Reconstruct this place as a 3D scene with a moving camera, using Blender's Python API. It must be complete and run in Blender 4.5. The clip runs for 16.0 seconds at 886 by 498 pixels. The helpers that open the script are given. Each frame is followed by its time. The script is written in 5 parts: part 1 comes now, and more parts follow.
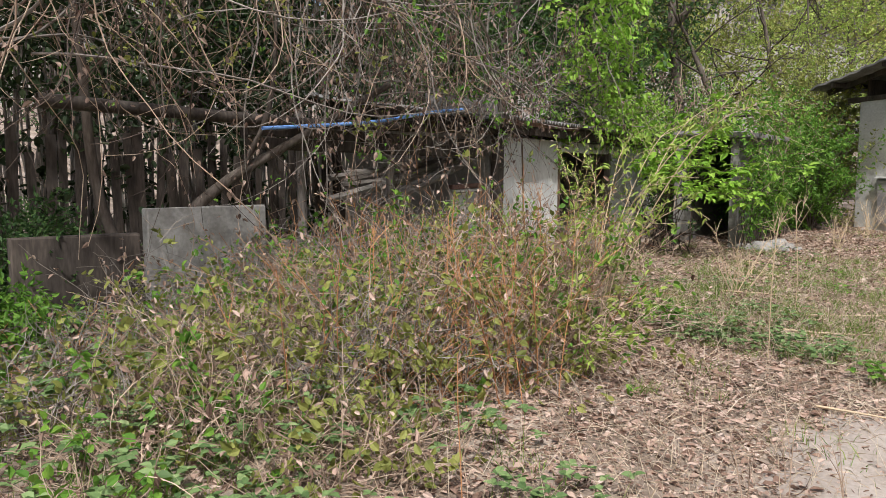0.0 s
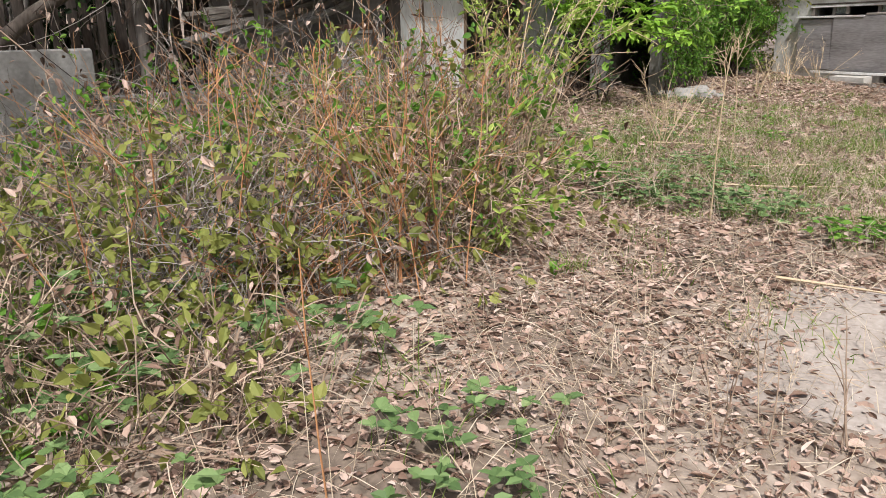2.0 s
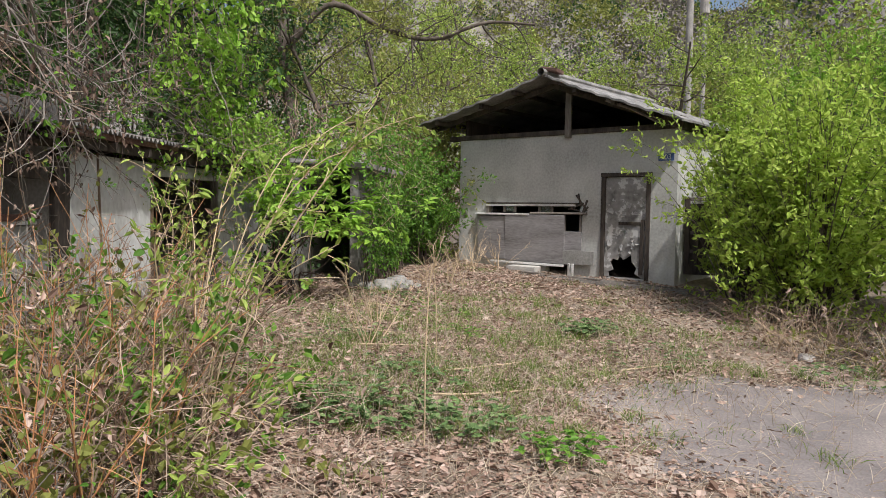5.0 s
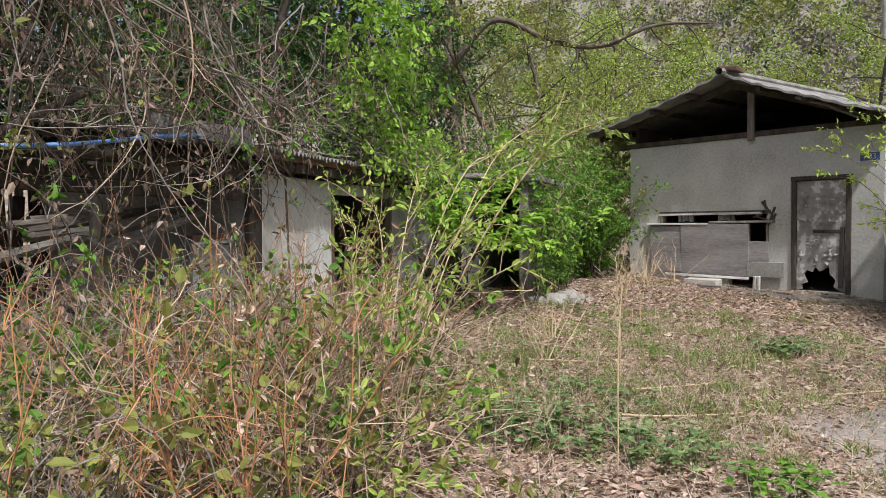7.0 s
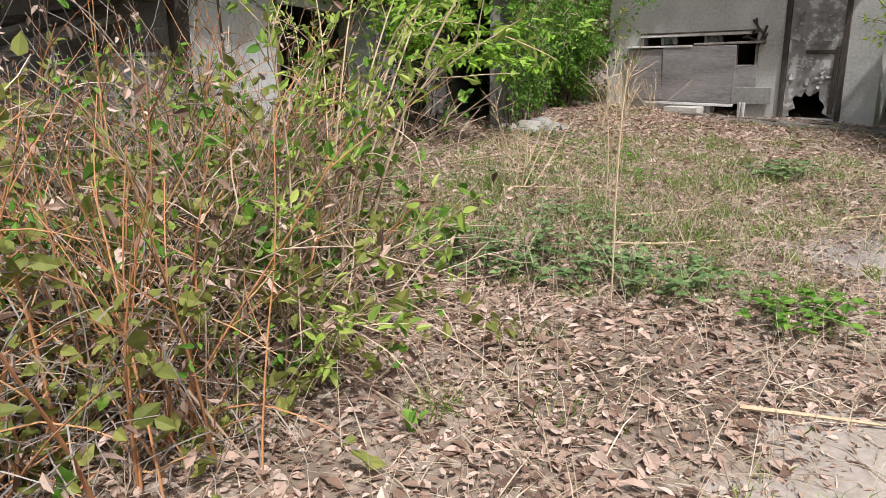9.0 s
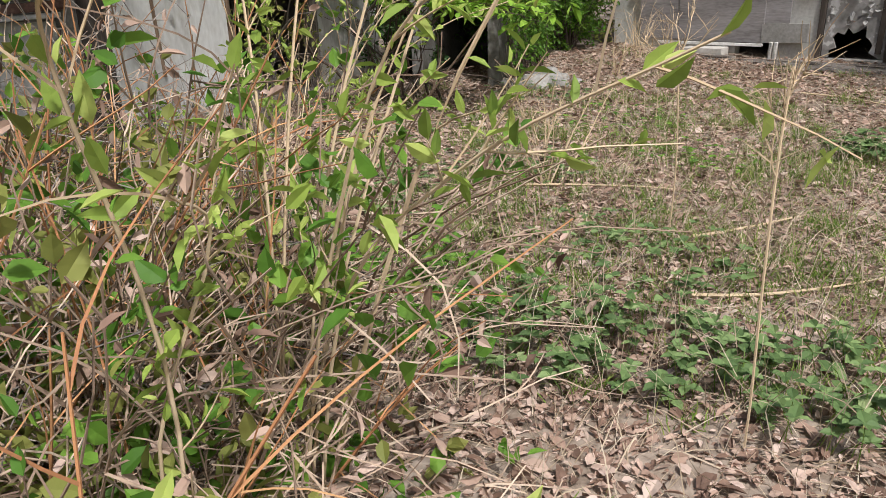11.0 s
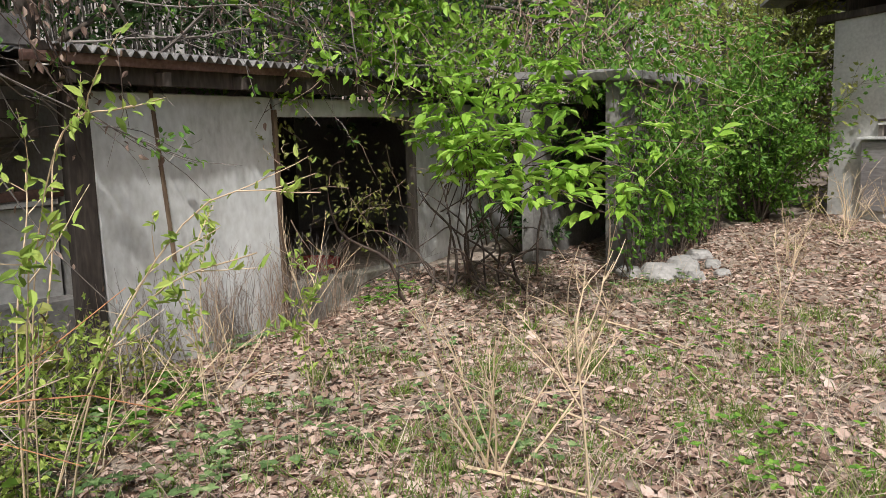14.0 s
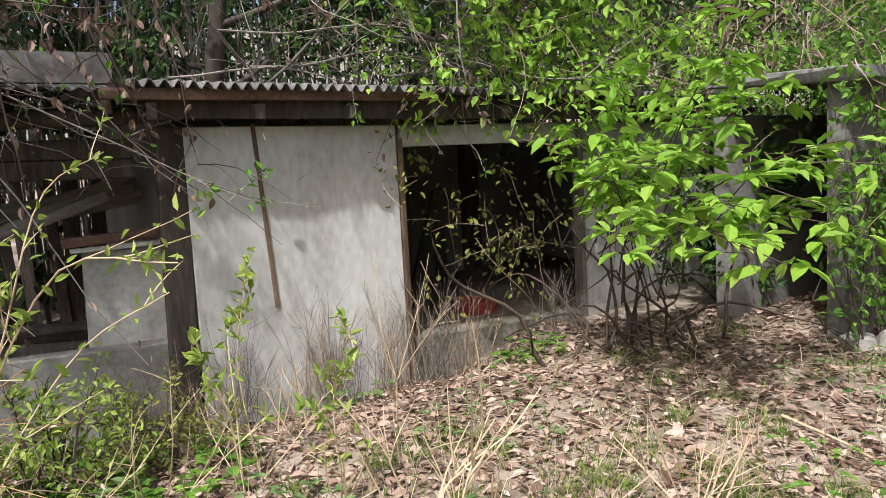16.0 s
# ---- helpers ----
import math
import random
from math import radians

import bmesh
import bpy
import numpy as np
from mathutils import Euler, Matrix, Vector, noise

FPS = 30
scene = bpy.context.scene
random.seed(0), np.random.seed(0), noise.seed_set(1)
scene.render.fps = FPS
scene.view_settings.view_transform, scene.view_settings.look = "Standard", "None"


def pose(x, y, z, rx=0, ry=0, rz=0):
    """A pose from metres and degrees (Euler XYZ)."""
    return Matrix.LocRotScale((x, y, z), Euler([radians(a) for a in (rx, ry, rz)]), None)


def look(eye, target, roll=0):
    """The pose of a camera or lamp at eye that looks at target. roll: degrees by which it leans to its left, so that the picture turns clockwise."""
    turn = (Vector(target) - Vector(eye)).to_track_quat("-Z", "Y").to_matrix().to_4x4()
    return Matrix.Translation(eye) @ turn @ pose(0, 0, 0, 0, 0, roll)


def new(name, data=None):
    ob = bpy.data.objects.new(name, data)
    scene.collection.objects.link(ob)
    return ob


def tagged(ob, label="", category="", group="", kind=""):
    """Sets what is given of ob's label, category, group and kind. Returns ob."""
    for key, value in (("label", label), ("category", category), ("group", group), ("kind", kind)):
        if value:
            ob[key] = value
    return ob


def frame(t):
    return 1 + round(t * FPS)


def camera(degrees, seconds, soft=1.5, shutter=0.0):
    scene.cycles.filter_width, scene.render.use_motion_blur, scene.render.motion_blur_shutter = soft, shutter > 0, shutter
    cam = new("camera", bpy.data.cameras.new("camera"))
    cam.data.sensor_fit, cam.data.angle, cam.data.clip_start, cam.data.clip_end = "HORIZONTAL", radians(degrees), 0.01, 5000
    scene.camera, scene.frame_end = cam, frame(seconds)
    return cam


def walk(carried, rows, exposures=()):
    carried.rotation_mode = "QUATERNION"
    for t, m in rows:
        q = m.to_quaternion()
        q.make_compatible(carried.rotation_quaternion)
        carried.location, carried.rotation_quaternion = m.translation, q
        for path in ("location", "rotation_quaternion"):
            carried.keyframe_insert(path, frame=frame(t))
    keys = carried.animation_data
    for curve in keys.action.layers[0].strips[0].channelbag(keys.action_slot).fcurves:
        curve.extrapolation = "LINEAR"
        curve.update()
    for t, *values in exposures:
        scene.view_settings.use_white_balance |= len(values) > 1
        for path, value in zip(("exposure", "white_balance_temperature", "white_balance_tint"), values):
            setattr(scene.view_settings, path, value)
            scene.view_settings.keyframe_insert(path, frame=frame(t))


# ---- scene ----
cam = camera(63.6, 16.0, soft=0.8)
PATH = [
    (0, (6.514, -12.505, 1.035), (4.680, -11.731, 0.844), -0.0),
    (0.5, (6.366, -12.279, 1.048), (4.550, -11.501, 0.738), -1.9),
    (1, (6.139, -12.109, 0.963), (4.318, -11.389, 0.555), -2.1),
    (1.5, (5.873, -11.978, 0.891), (4.088, -11.235, 0.379), -2.1),
    (2, (5.619, -11.907, 0.847), (3.957, -10.951, 0.278), -0.8),
    (2.5, (5.331, -11.772, 0.845), (3.878, -10.492, 0.344), 0.2),
    (3, (5.237, -11.646, 0.919), (3.975, -10.149, 0.512), 0.8),
    (3.5, (5.252, -11.549, 0.970), (4.125, -9.921, 0.689), 1.0),
    (6, (5.146, -11.529, 1.079), (3.842, -10.012, 1.065), -0.7),
    (6.5, (5.081, -11.526, 1.070), (3.653, -10.126, 1.037), -0.3),
    (7, (5.021, -11.525, 1.036), (3.502, -10.225, 0.977), -0.3),
    (7.5, (4.979, -11.511, 0.986), (3.421, -10.266, 0.836), -0.2),
    (8, (4.903, -11.431, 0.891), (3.370, -10.175, 0.617), -0.4),
    (8.5, (4.756, -11.236, 0.780), (3.291, -9.933, 0.385), -0.2),
    (11, (3.385, -10.155, 0.971), (2.042, -8.836, 0.297), -1.9),
    (11.5, (3.475, -9.835, 1.069), (2.110, -8.516, 0.439), -0.8),
    (12, (3.442, -9.384, 1.079), (2.028, -8.088, 0.511), -1.1),
    (12.5, (3.437, -9.006, 1.076), (1.984, -7.725, 0.577), -0.2),
    (13, (3.488, -8.733, 1.152), (1.951, -7.523, 0.734), -1.1),
    (13.5, (3.378, -8.364, 1.195), (1.702, -7.330, 0.849), -1.5),
    (14, (3.319, -8.052, 1.210), (1.506, -7.261, 0.913), -1.9),
    (14.5, (3.166, -7.789, 1.201), (1.266, -7.220, 0.939), -2.8),
    (15, (3.024, -7.476, 1.207), (1.072, -7.103, 0.979), -3.0),
    (15.5, (2.876, -7.185, 1.216), (0.898, -6.976, 1.005), -3.0),
    (16, (2.668, -6.962, 1.222), (0.681, -6.862, 1.019), -3.2),
]
walk(cam, [(t, look(eye, target, roll)) for t, eye, target, roll in PATH],
     [(0, 0.05, 6350, 10), (1, 0.22, 6350, 10), (2, 0.15, 6350, 10), (3, -0.04, 6350, 10), (6.5, 0.0, 6350, 10), (8.5, 0.18, 6350, 10),
      (11.5, -0.06, 6350, 10), (13.5, 0.05, 6350, 10), (14.5, 0.14, 6350, 10), (16, 0.30, 6350, 10)])

# ---- light ----
SUN_AZ = radians(114)    # clockwise from +y: the sun stands over the open side of the yard
SUN_EL = radians(57)
world = bpy.data.worlds.new("sky")
scene.world = world
world.use_nodes = True
wn = world.node_tree.nodes
sky = wn.new("ShaderNodeTexSky")
sky.sky_type, sky.sun_disc = "NISHITA", False
sky.sun_elevation, sky.sun_rotation = SUN_EL, SUN_AZ
sky.air_density, sky.dust_density = 1.0, 5.0
world.node_tree.links.new(sky.outputs["Color"], wn["Background"].inputs["Color"])
wn["Background"].inputs["Strength"].default_value = 0.14
sun_data = bpy.data.lights.new("sun", "SUN")
sun_data.energy, sun_data.angle, sun_data.color = 4.4, radians(2), (0.98, 0.98, 0.97)
sun = new("sun", sun_data)
sun.matrix_world = look((math.sin(SUN_AZ) * 40, math.cos(SUN_AZ) * 40, math.tan(SUN_EL) * 40), (0, 0, 0))

rng = np.random.default_rng(11)


# ---- ground height ----
def smooth(a, b, x):
    t = np.clip((x - a) / (b - a), 0, 1)
    return t * t * (3 - 2 * t)


def ground_z(x, y):
    x, y = np.asarray(x, float), np.asarray(y, float)
    cx, cy = np.clip(x, -7, 9), np.clip(y, -16, 8)
    z = 0.005 - 0.0408 * cx + 0.0207 * cy
    z = z + 0.02 * np.sin(x * 1.7 + y * 0.6) * np.cos(y * 1.3 - x * 0.4) + 0.012 * np.sin(x * 4.1 - y * 3.3)
    along, out = -(x + 1.62) * 0.491 + (y + 8.23) * 0.871, (x + 1.62) * 0.871 + (y + 8.23) * 0.491
    z = z - 0.20 * np.exp(-(out / 0.55) ** 2) * smooth(-1.5, -0.5, along) * (1 - smooth(1.6, 2.8, along))   # hollow at the shed's foot
    away = smooth(14, 60, y) * 9 + smooth(60, 190, y + 0.25 * x) * 52 + smooth(12, 70, -x) * 10 + smooth(70, 200, -x) * 30
    z = z + away * (1 + 0.15 * np.sin(x * 0.045 + 1.0) + 0.1 * np.sin(x * 0.11 + y * 0.02))
    return z


def gz(x, y):
    return float(ground_z(x, y))


# ---- materials ----
def material(name, ramp, scale=4.0, fine=30.0, rough=0.9, bump=0.3, island=0.0, metal=0.0, through_light=0.0,
             stretch=(1, 1, 1), objects=0.0, distance=0.01):
    m = bpy.data.materials.new(name)
    m.use_nodes = True
    t = m.node_tree
    n, link = t.nodes, t.links.new
    bsdf = n["Principled BSDF"]
    bsdf.inputs["Roughness"].default_value = rough
    bsdf.inputs["Metallic"].default_value = metal
    bsdf.inputs["Specular IOR Level"].default_value = 0.25
    co = n.new("ShaderNodeTexCoord")
    mp = n.new("ShaderNodeMapping")
    mp.inputs["Scale"].default_value = stretch
    link(co.outputs["Object"], mp.inputs["Vector"])
    big = n.new("ShaderNodeTexNoise")
    big.inputs["Scale"].default_value, big.inputs["Detail"].default_value = scale, 6
    small = n.new("ShaderNodeTexNoise")
    small.inputs["Scale"].default_value, small.inputs["Detail"].default_value = fine, 8
    for q in (big, small):
        link(mp.outputs["Vector"], q.inputs["Vector"])
    mix = n.new("ShaderNodeMath")
    mix.operation = "MULTIPLY_ADD"
    mix.inputs[1].default_value = 0.4
    link(small.outputs["Fac"], mix.inputs[0])
    half = n.new("ShaderNodeMath")
    half.operation = "MULTIPLY"
    half.inputs[1].default_value = 0.6
    link(big.outputs["Fac"], half.inputs[0])
    link(half.outputs[0], mix.inputs[2])
    wide = n.new("ShaderNodeMapRange")
    wide.inputs["From Min"].default_value, wide.inputs["From Max"].default_value = 0.32, 0.68
    link(mix.outputs[0], wide.inputs["Value"])
    fac = wide.outputs["Result"]
    if island or objects:
        src = n.new("ShaderNodeNewGeometry").outputs["Random Per Island"] if island else n.new("ShaderNodeObjectInfo").outputs["Random"]
        blend = n.new("ShaderNodeMix")
        blend.inputs[0].default_value = island or objects
        link(fac, blend.inputs[2])
        link(src, blend.inputs[3])
        fac = blend.outputs[0]
    cr = n.new("ShaderNodeValToRGB")
    e = cr.color_ramp.elements
    while len(e) < len(ramp):
        e.new(0.5)
    for k, (p, c) in enumerate(ramp):
        e[k].position, e[k].color = p, (*c, 1)
    link(fac, cr.inputs["Fac"])
    link(cr.outputs["Color"], bsdf.inputs["Base Color"])
    if bump:
        bp = n.new("ShaderNodeBump")
        bp.inputs["Strength"].default_value, bp.inputs["Distance"].default_value = bump, distance
        link(mix.outputs[0], bp.inputs["Height"])
        link(bp.outputs["Normal"], bsdf.inputs["Normal"])
    if through_light:
        tr = n.new("ShaderNodeBsdfTranslucent")
        link(cr.outputs["Color"], tr.inputs["Color"])
        ms = n.new("ShaderNodeMixShader")
        ms.inputs[0].default_value = through_light
        link(bsdf.outputs[0], ms.inputs[1])
        link(tr.outputs[0], ms.inputs[2])
        link(ms.outputs[0], n["Material Output"].inputs["Surface"])
    return m


M_SOIL = material("leafy_soil", [(0.0, (0.09, 0.068, 0.05)), (0.4, (0.19, 0.145, 0.11)), (0.7, (0.30, 0.24, 0.19)), (1.0, (0.42, 0.35, 0.29))], 1.1, 22, 0.95, 0.8, distance=0.03)
M_EARTH = material("trodden_earth", [(0.0, (0.20, 0.163, 0.135)), (0.5, (0.31, 0.262, 0.222)), (1.0, (0.41, 0.355, 0.31))], 1.5, 45, 0.95, 0.5)
M_ASPHALT = material("worn_asphalt", [(0.0, (0.11, 0.095, 0.09)), (0.5, (0.19, 0.165, 0.155)), (1.0, (0.32, 0.275, 0.245))], 1.2, 70, 0.9, 0.6)
M_LITTER = material("dead_leaf", [(0.0, (0.08, 0.048, 0.035)), (0.3, (0.23, 0.145, 0.105)), (0.6, (0.41, 0.285, 0.22)), (0.85, (0.52, 0.39, 0.32)), (1.0, (0.60, 0.49, 0.42))], 6, 40, 0.85, 0.2, island=0.85, through_light=0.12)
M_VINE_LEAF = material("withered_vine_leaf", [(0.0, (0.06, 0.04, 0.03)), (0.4, (0.16, 0.105, 0.08)), (0.8, (0.30, 0.215, 0.165)), (1.0, (0.42, 0.33, 0.27))], 6, 40, 0.85, 0.2, island=0.85, through_light=0.15)
M_STRAW = material("dry_straw", [(0.0, (0.28, 0.21, 0.14)), (0.5, (0.46, 0.365, 0.26)), (1.0, (0.64, 0.55, 0.43))], 5, 40, 0.85, 0, island=0.8, through_light=0.15)
M_CANE = material("dry_cane", [(0.0, (0.13, 0.085, 0.06)), (0.40, (0.27, 0.19, 0.135)), (0.75, (0.45, 0.34, 0.25)), (1.0, (0.58, 0.47, 0.36))], 9, 60, 0.85, 0.2, island=0.75)
M_RED_CANE = material("reddish_cane", [(0.0, (0.22, 0.09, 0.045)), (0.5, (0.42, 0.20, 0.09)), (1.0, (0.55, 0.34, 0.17))], 8, 50, 0.8, 0.2, island=0.7)
M_PALE_TWIG = material("pale_twig", [(0.0, (0.38, 0.27, 0.16)), (1.0, (0.62, 0.49, 0.33))], 8, 50, 0.8, 0.2, island=0.6)
M_GREY_TWIG = material("grey_twig", [(0.0, (0.10, 0.085, 0.075)), (0.5, (0.22, 0.19, 0.165)), (1.0, (0.36, 0.32, 0.28))], 8, 50, 0.9, 0.2, island=0.7)
M_DARK_VINE = material("dark_vine", [(0.0, (0.04, 0.03, 0.025)), (1.0, (0.13, 0.095, 0.075))], 8, 50, 0.9, 0.3, island=0.5)
M_BARK = material("bark", [(0.0, (0.045, 0.035, 0.028)), (0.5, (0.10, 0.08, 0.065)), (1.0, (0.18, 0.15, 0.125))], 7, 45, 0.95, 0.8, stretch=(1, 1, 0.25))
M_LEAF_LIME = material("lime_leaf", [(0.0, (0.15, 0.24, 0.045)), (0.5, (0.32, 0.43, 0.08)), (1.0, (0.52, 0.58, 0.17))], 3, 30, 0.6, 0, island=0.75, through_light=0.4)
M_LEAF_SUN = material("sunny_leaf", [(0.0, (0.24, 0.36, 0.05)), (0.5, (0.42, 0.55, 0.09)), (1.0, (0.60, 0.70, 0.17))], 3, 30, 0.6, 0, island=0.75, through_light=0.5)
M_LEAF_FRESH = material("fresh_leaf", [(0.0, (0.055, 0.14, 0.02)), (0.5, (0.13, 0.27, 0.035)), (1.0, (0.24, 0.40, 0.06))], 3, 30, 0.55, 0, island=0.75, through_light=0.4)
M_LEAF_BRIGHT = material("bright_leaf", [(0.0, (0.14, 0.28, 0.03)), (0.5, (0.26, 0.45, 0.05)), (1.0, (0.40, 0.57, 0.11))], 3, 30, 0.55, 0, island=0.75, through_light=0.4)
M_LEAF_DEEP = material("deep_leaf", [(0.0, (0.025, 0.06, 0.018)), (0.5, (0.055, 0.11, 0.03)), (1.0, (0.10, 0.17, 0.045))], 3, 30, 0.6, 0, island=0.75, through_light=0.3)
M_WEED = material("weed_leaf", [(0.0, (0.065, 0.115, 0.04)), (0.5, (0.14, 0.22, 0.075)), (0.85, (0.24, 0.33, 0.13)), (1.0, (0.38, 0.41, 0.21))], 3, 30, 0.6, 0, island=0.8, through_light=0.3)
# near-black leaf: the forest interior's shade put into its colour
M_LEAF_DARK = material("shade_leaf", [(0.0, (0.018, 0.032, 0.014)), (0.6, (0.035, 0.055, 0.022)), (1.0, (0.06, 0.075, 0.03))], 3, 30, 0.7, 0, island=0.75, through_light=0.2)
M_LEAF_OLIVE = material("olive_leaf", [(0.0, (0.13, 0.15, 0.035)), (0.5, (0.25, 0.27, 0.065)), (1.0, (0.38, 0.38, 0.11))], 3, 30, 0.6, 0, island=0.75, through_light=0.4)
M_GRASS = material("grass_blade", [(0.0, (0.08, 0.14, 0.025)), (0.6, (0.17, 0.26, 0.045)), (1.0, (0.36, 0.38, 0.12))], 2, 20, 0.6, 0, island=0.7, through_light=0.3)
M_PLASTER = material("weathered_plaster", [(0.0, (0.30, 0.285, 0.26)), (0.35, (0.42, 0.405, 0.375)), (0.7, (0.52, 0.505, 0.47)), (1.0, (0.60, 0.585, 0.55))], 1.3, 26, 0.92, 0.25)
M_CREAM = material("cream_board", [(0.0, (0.28, 0.26, 0.235)), (0.25, (0.40, 0.385, 0.355)), (0.6, (0.51, 0.50, 0.475)), (1.0, (0.62, 0.615, 0.595))], 1.6, 22, 0.85, 0.2, stretch=(1, 1, 0.5))
M_CONCRETE = material("grey_concrete", [(0.0, (0.17, 0.16, 0.145)), (0.5, (0.28, 0.265, 0.245)), (1.0, (0.40, 0.38, 0.355))], 1.8, 30, 0.92, 0.4)
M_APRON = material("dirty_concrete", [(0.0, (0.07, 0.058, 0.05)), (0.5, (0.15, 0.13, 0.115)), (1.0, (0.27, 0.245, 0.22))], 2.2, 30, 0.95, 0.5)
# concrete with the shadow of creepers and trees put into its colour
M_SHADED = material("shaded_concrete", [(0.0, (0.09, 0.085, 0.075)), (0.5, (0.17, 0.16, 0.145)), (1.0, (0.27, 0.255, 0.235))], 1.6, 28, 0.95, 0.4)
M_SILL = material("mossy_sill", [(0.0, (0.07, 0.062, 0.045)), (0.45, (0.16, 0.145, 0.115)), (1.0, (0.32, 0.30, 0.26))], 3.0, 30, 0.95, 0.5)
M_WOOD = material("grey_wood", [(0.0, (0.09, 0.075, 0.062)), (0.5, (0.17, 0.145, 0.125)), (1.0, (0.27, 0.235, 0.205))], 5, 40, 0.9, 0.5, stretch=(1, 1, 0.15), objects=0.0)
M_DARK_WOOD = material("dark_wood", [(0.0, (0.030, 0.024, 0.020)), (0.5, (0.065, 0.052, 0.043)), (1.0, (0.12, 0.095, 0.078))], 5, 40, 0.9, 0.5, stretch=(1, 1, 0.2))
M_OLD_TIMBER = material("old_timber", [(0.0, (0.12, 0.10, 0.085)), (0.5, (0.21, 0.185, 0.16)), (1.0, (0.33, 0.30, 0.265))], 5, 40, 0.9, 0.5, stretch=(0.2, 1, 1))
M_BROWN_WOOD = material("brown_wood", [(0.0, (0.07, 0.045, 0.03)), (0.5, (0.145, 0.097, 0.062)), (1.0, (0.24, 0.17, 0.115))], 5, 40, 0.9, 0.5, stretch=(1, 1, 0.2))
M_PLY = material("weathered_plywood", [(0.0, (0.13, 0.115, 0.11)), (0.45, (0.24, 0.22, 0.215)), (1.0, (0.36, 0.335, 0.325))], 2.2, 35, 0.88, 0.35, stretch=(0.3, 1, 1.6))
M_DOOR = material("peeling_door", [(0.0, (0.11, 0.10, 0.095)), (0.38, (0.24, 0.225, 0.21)), (0.60, (0.30, 0.28, 0.265)), (0.66, (0.52, 0.50, 0.48)), (1.0, (0.62, 0.60, 0.58))], 3.2, 12, 0.8, 0.5)
M_PAPER = material("torn_paper", [(0.0, (0.26, 0.245, 0.23)), (0.6, (0.42, 0.40, 0.38)), (1.0, (0.58, 0.56, 0.53))], 9, 50, 0.9, 0.2, objects=0.3)
M_WHITE = material("chipped_white_paint", [(0.0, (0.30, 0.28, 0.25)), (0.35, (0.55, 0.53, 0.50)), (1.0, (0.74, 0.72, 0.69))], 8, 50, 0.7, 0.3)
M_SHEET = material("old_roof_sheet", [(0.0, (0.10, 0.095, 0.09)), (0.5, (0.20, 0.19, 0.18)), (1.0, (0.34, 0.325, 0.305))], 2.5, 30, 0.85, 0.4)
M_RUST = material("rusty_sheet", [(0.0, (0.07, 0.045, 0.038)), (0.5, (0.16, 0.09, 0.07)), (1.0, (0.28, 0.18, 0.145))], 3, 40, 0.85, 0.4)
M_RED = material("faded_red_plastic", [(0.0, (0.28, 0.05, 0.045)), (1.0, (0.45, 0.09, 0.075))], 6, 40, 0.6, 0.1)
M_ROPE = material("blue_pipe", [(0.0, (0.12, 0.27, 0.66)), (1.0, (0.26, 0.45, 0.82))], 6, 40, 0.5, 0.05)
M_STONE = material("pale_stone", [(0.0, (0.30, 0.275, 0.245)), (0.5, (0.42, 0.39, 0.355)), (1.0, (0.52, 0.49, 0.45))], 4, 30, 0.9, 0.5)
M_ENAMEL = material("blue_enamel", [(0.0, (0.05, 0.08, 0.19)), (1.0, (0.09, 0.13, 0.28))], 6, 40, 0.4, 0.05)
M_HILL = material("wooded_hill", [(0.0, (0.15, 0.138, 0.122)), (0.5, (0.21, 0.192, 0.165)), (1.0, (0.26, 0.235, 0.19))], 0.05, 0.6, 1.0, 0.5)
M_FAR_BARE = material("distant_bare_wood", [(0.0, (0.17, 0.15, 0.135)), (1.0, (0.26, 0.235, 0.20))], 0.5, 4, 1.0, 0, island=0.6)
M_GLASS = bpy.data.materials.new("dusty_glass")
M_GLASS.use_nodes = True
_g = M_GLASS.node_tree.nodes["Principled BSDF"]
_g.inputs["Base Color"].default_value = (0.75, 0.8, 0.78, 1)
_g.inputs["Transmission Weight"].default_value, _g.inputs["Roughness"].default_value = 0.85, 0.25


# ---- mesh helpers ----
LEAF_V = np.array([(0, 0, 0), (-0.44, 0.26, 0.08), (-0.40, 0.62, 0.07), (0, 0.45, -0.04), (0.44, 0.26, 0.08), (0.40, 0.62, 0.07), (0, 1, -0.10)])
LEAF_F = np.array([(0, 3, 1), (1, 3, 2), (2, 3, 6), (0, 4, 3), (4, 5, 3), (5, 6, 3)])


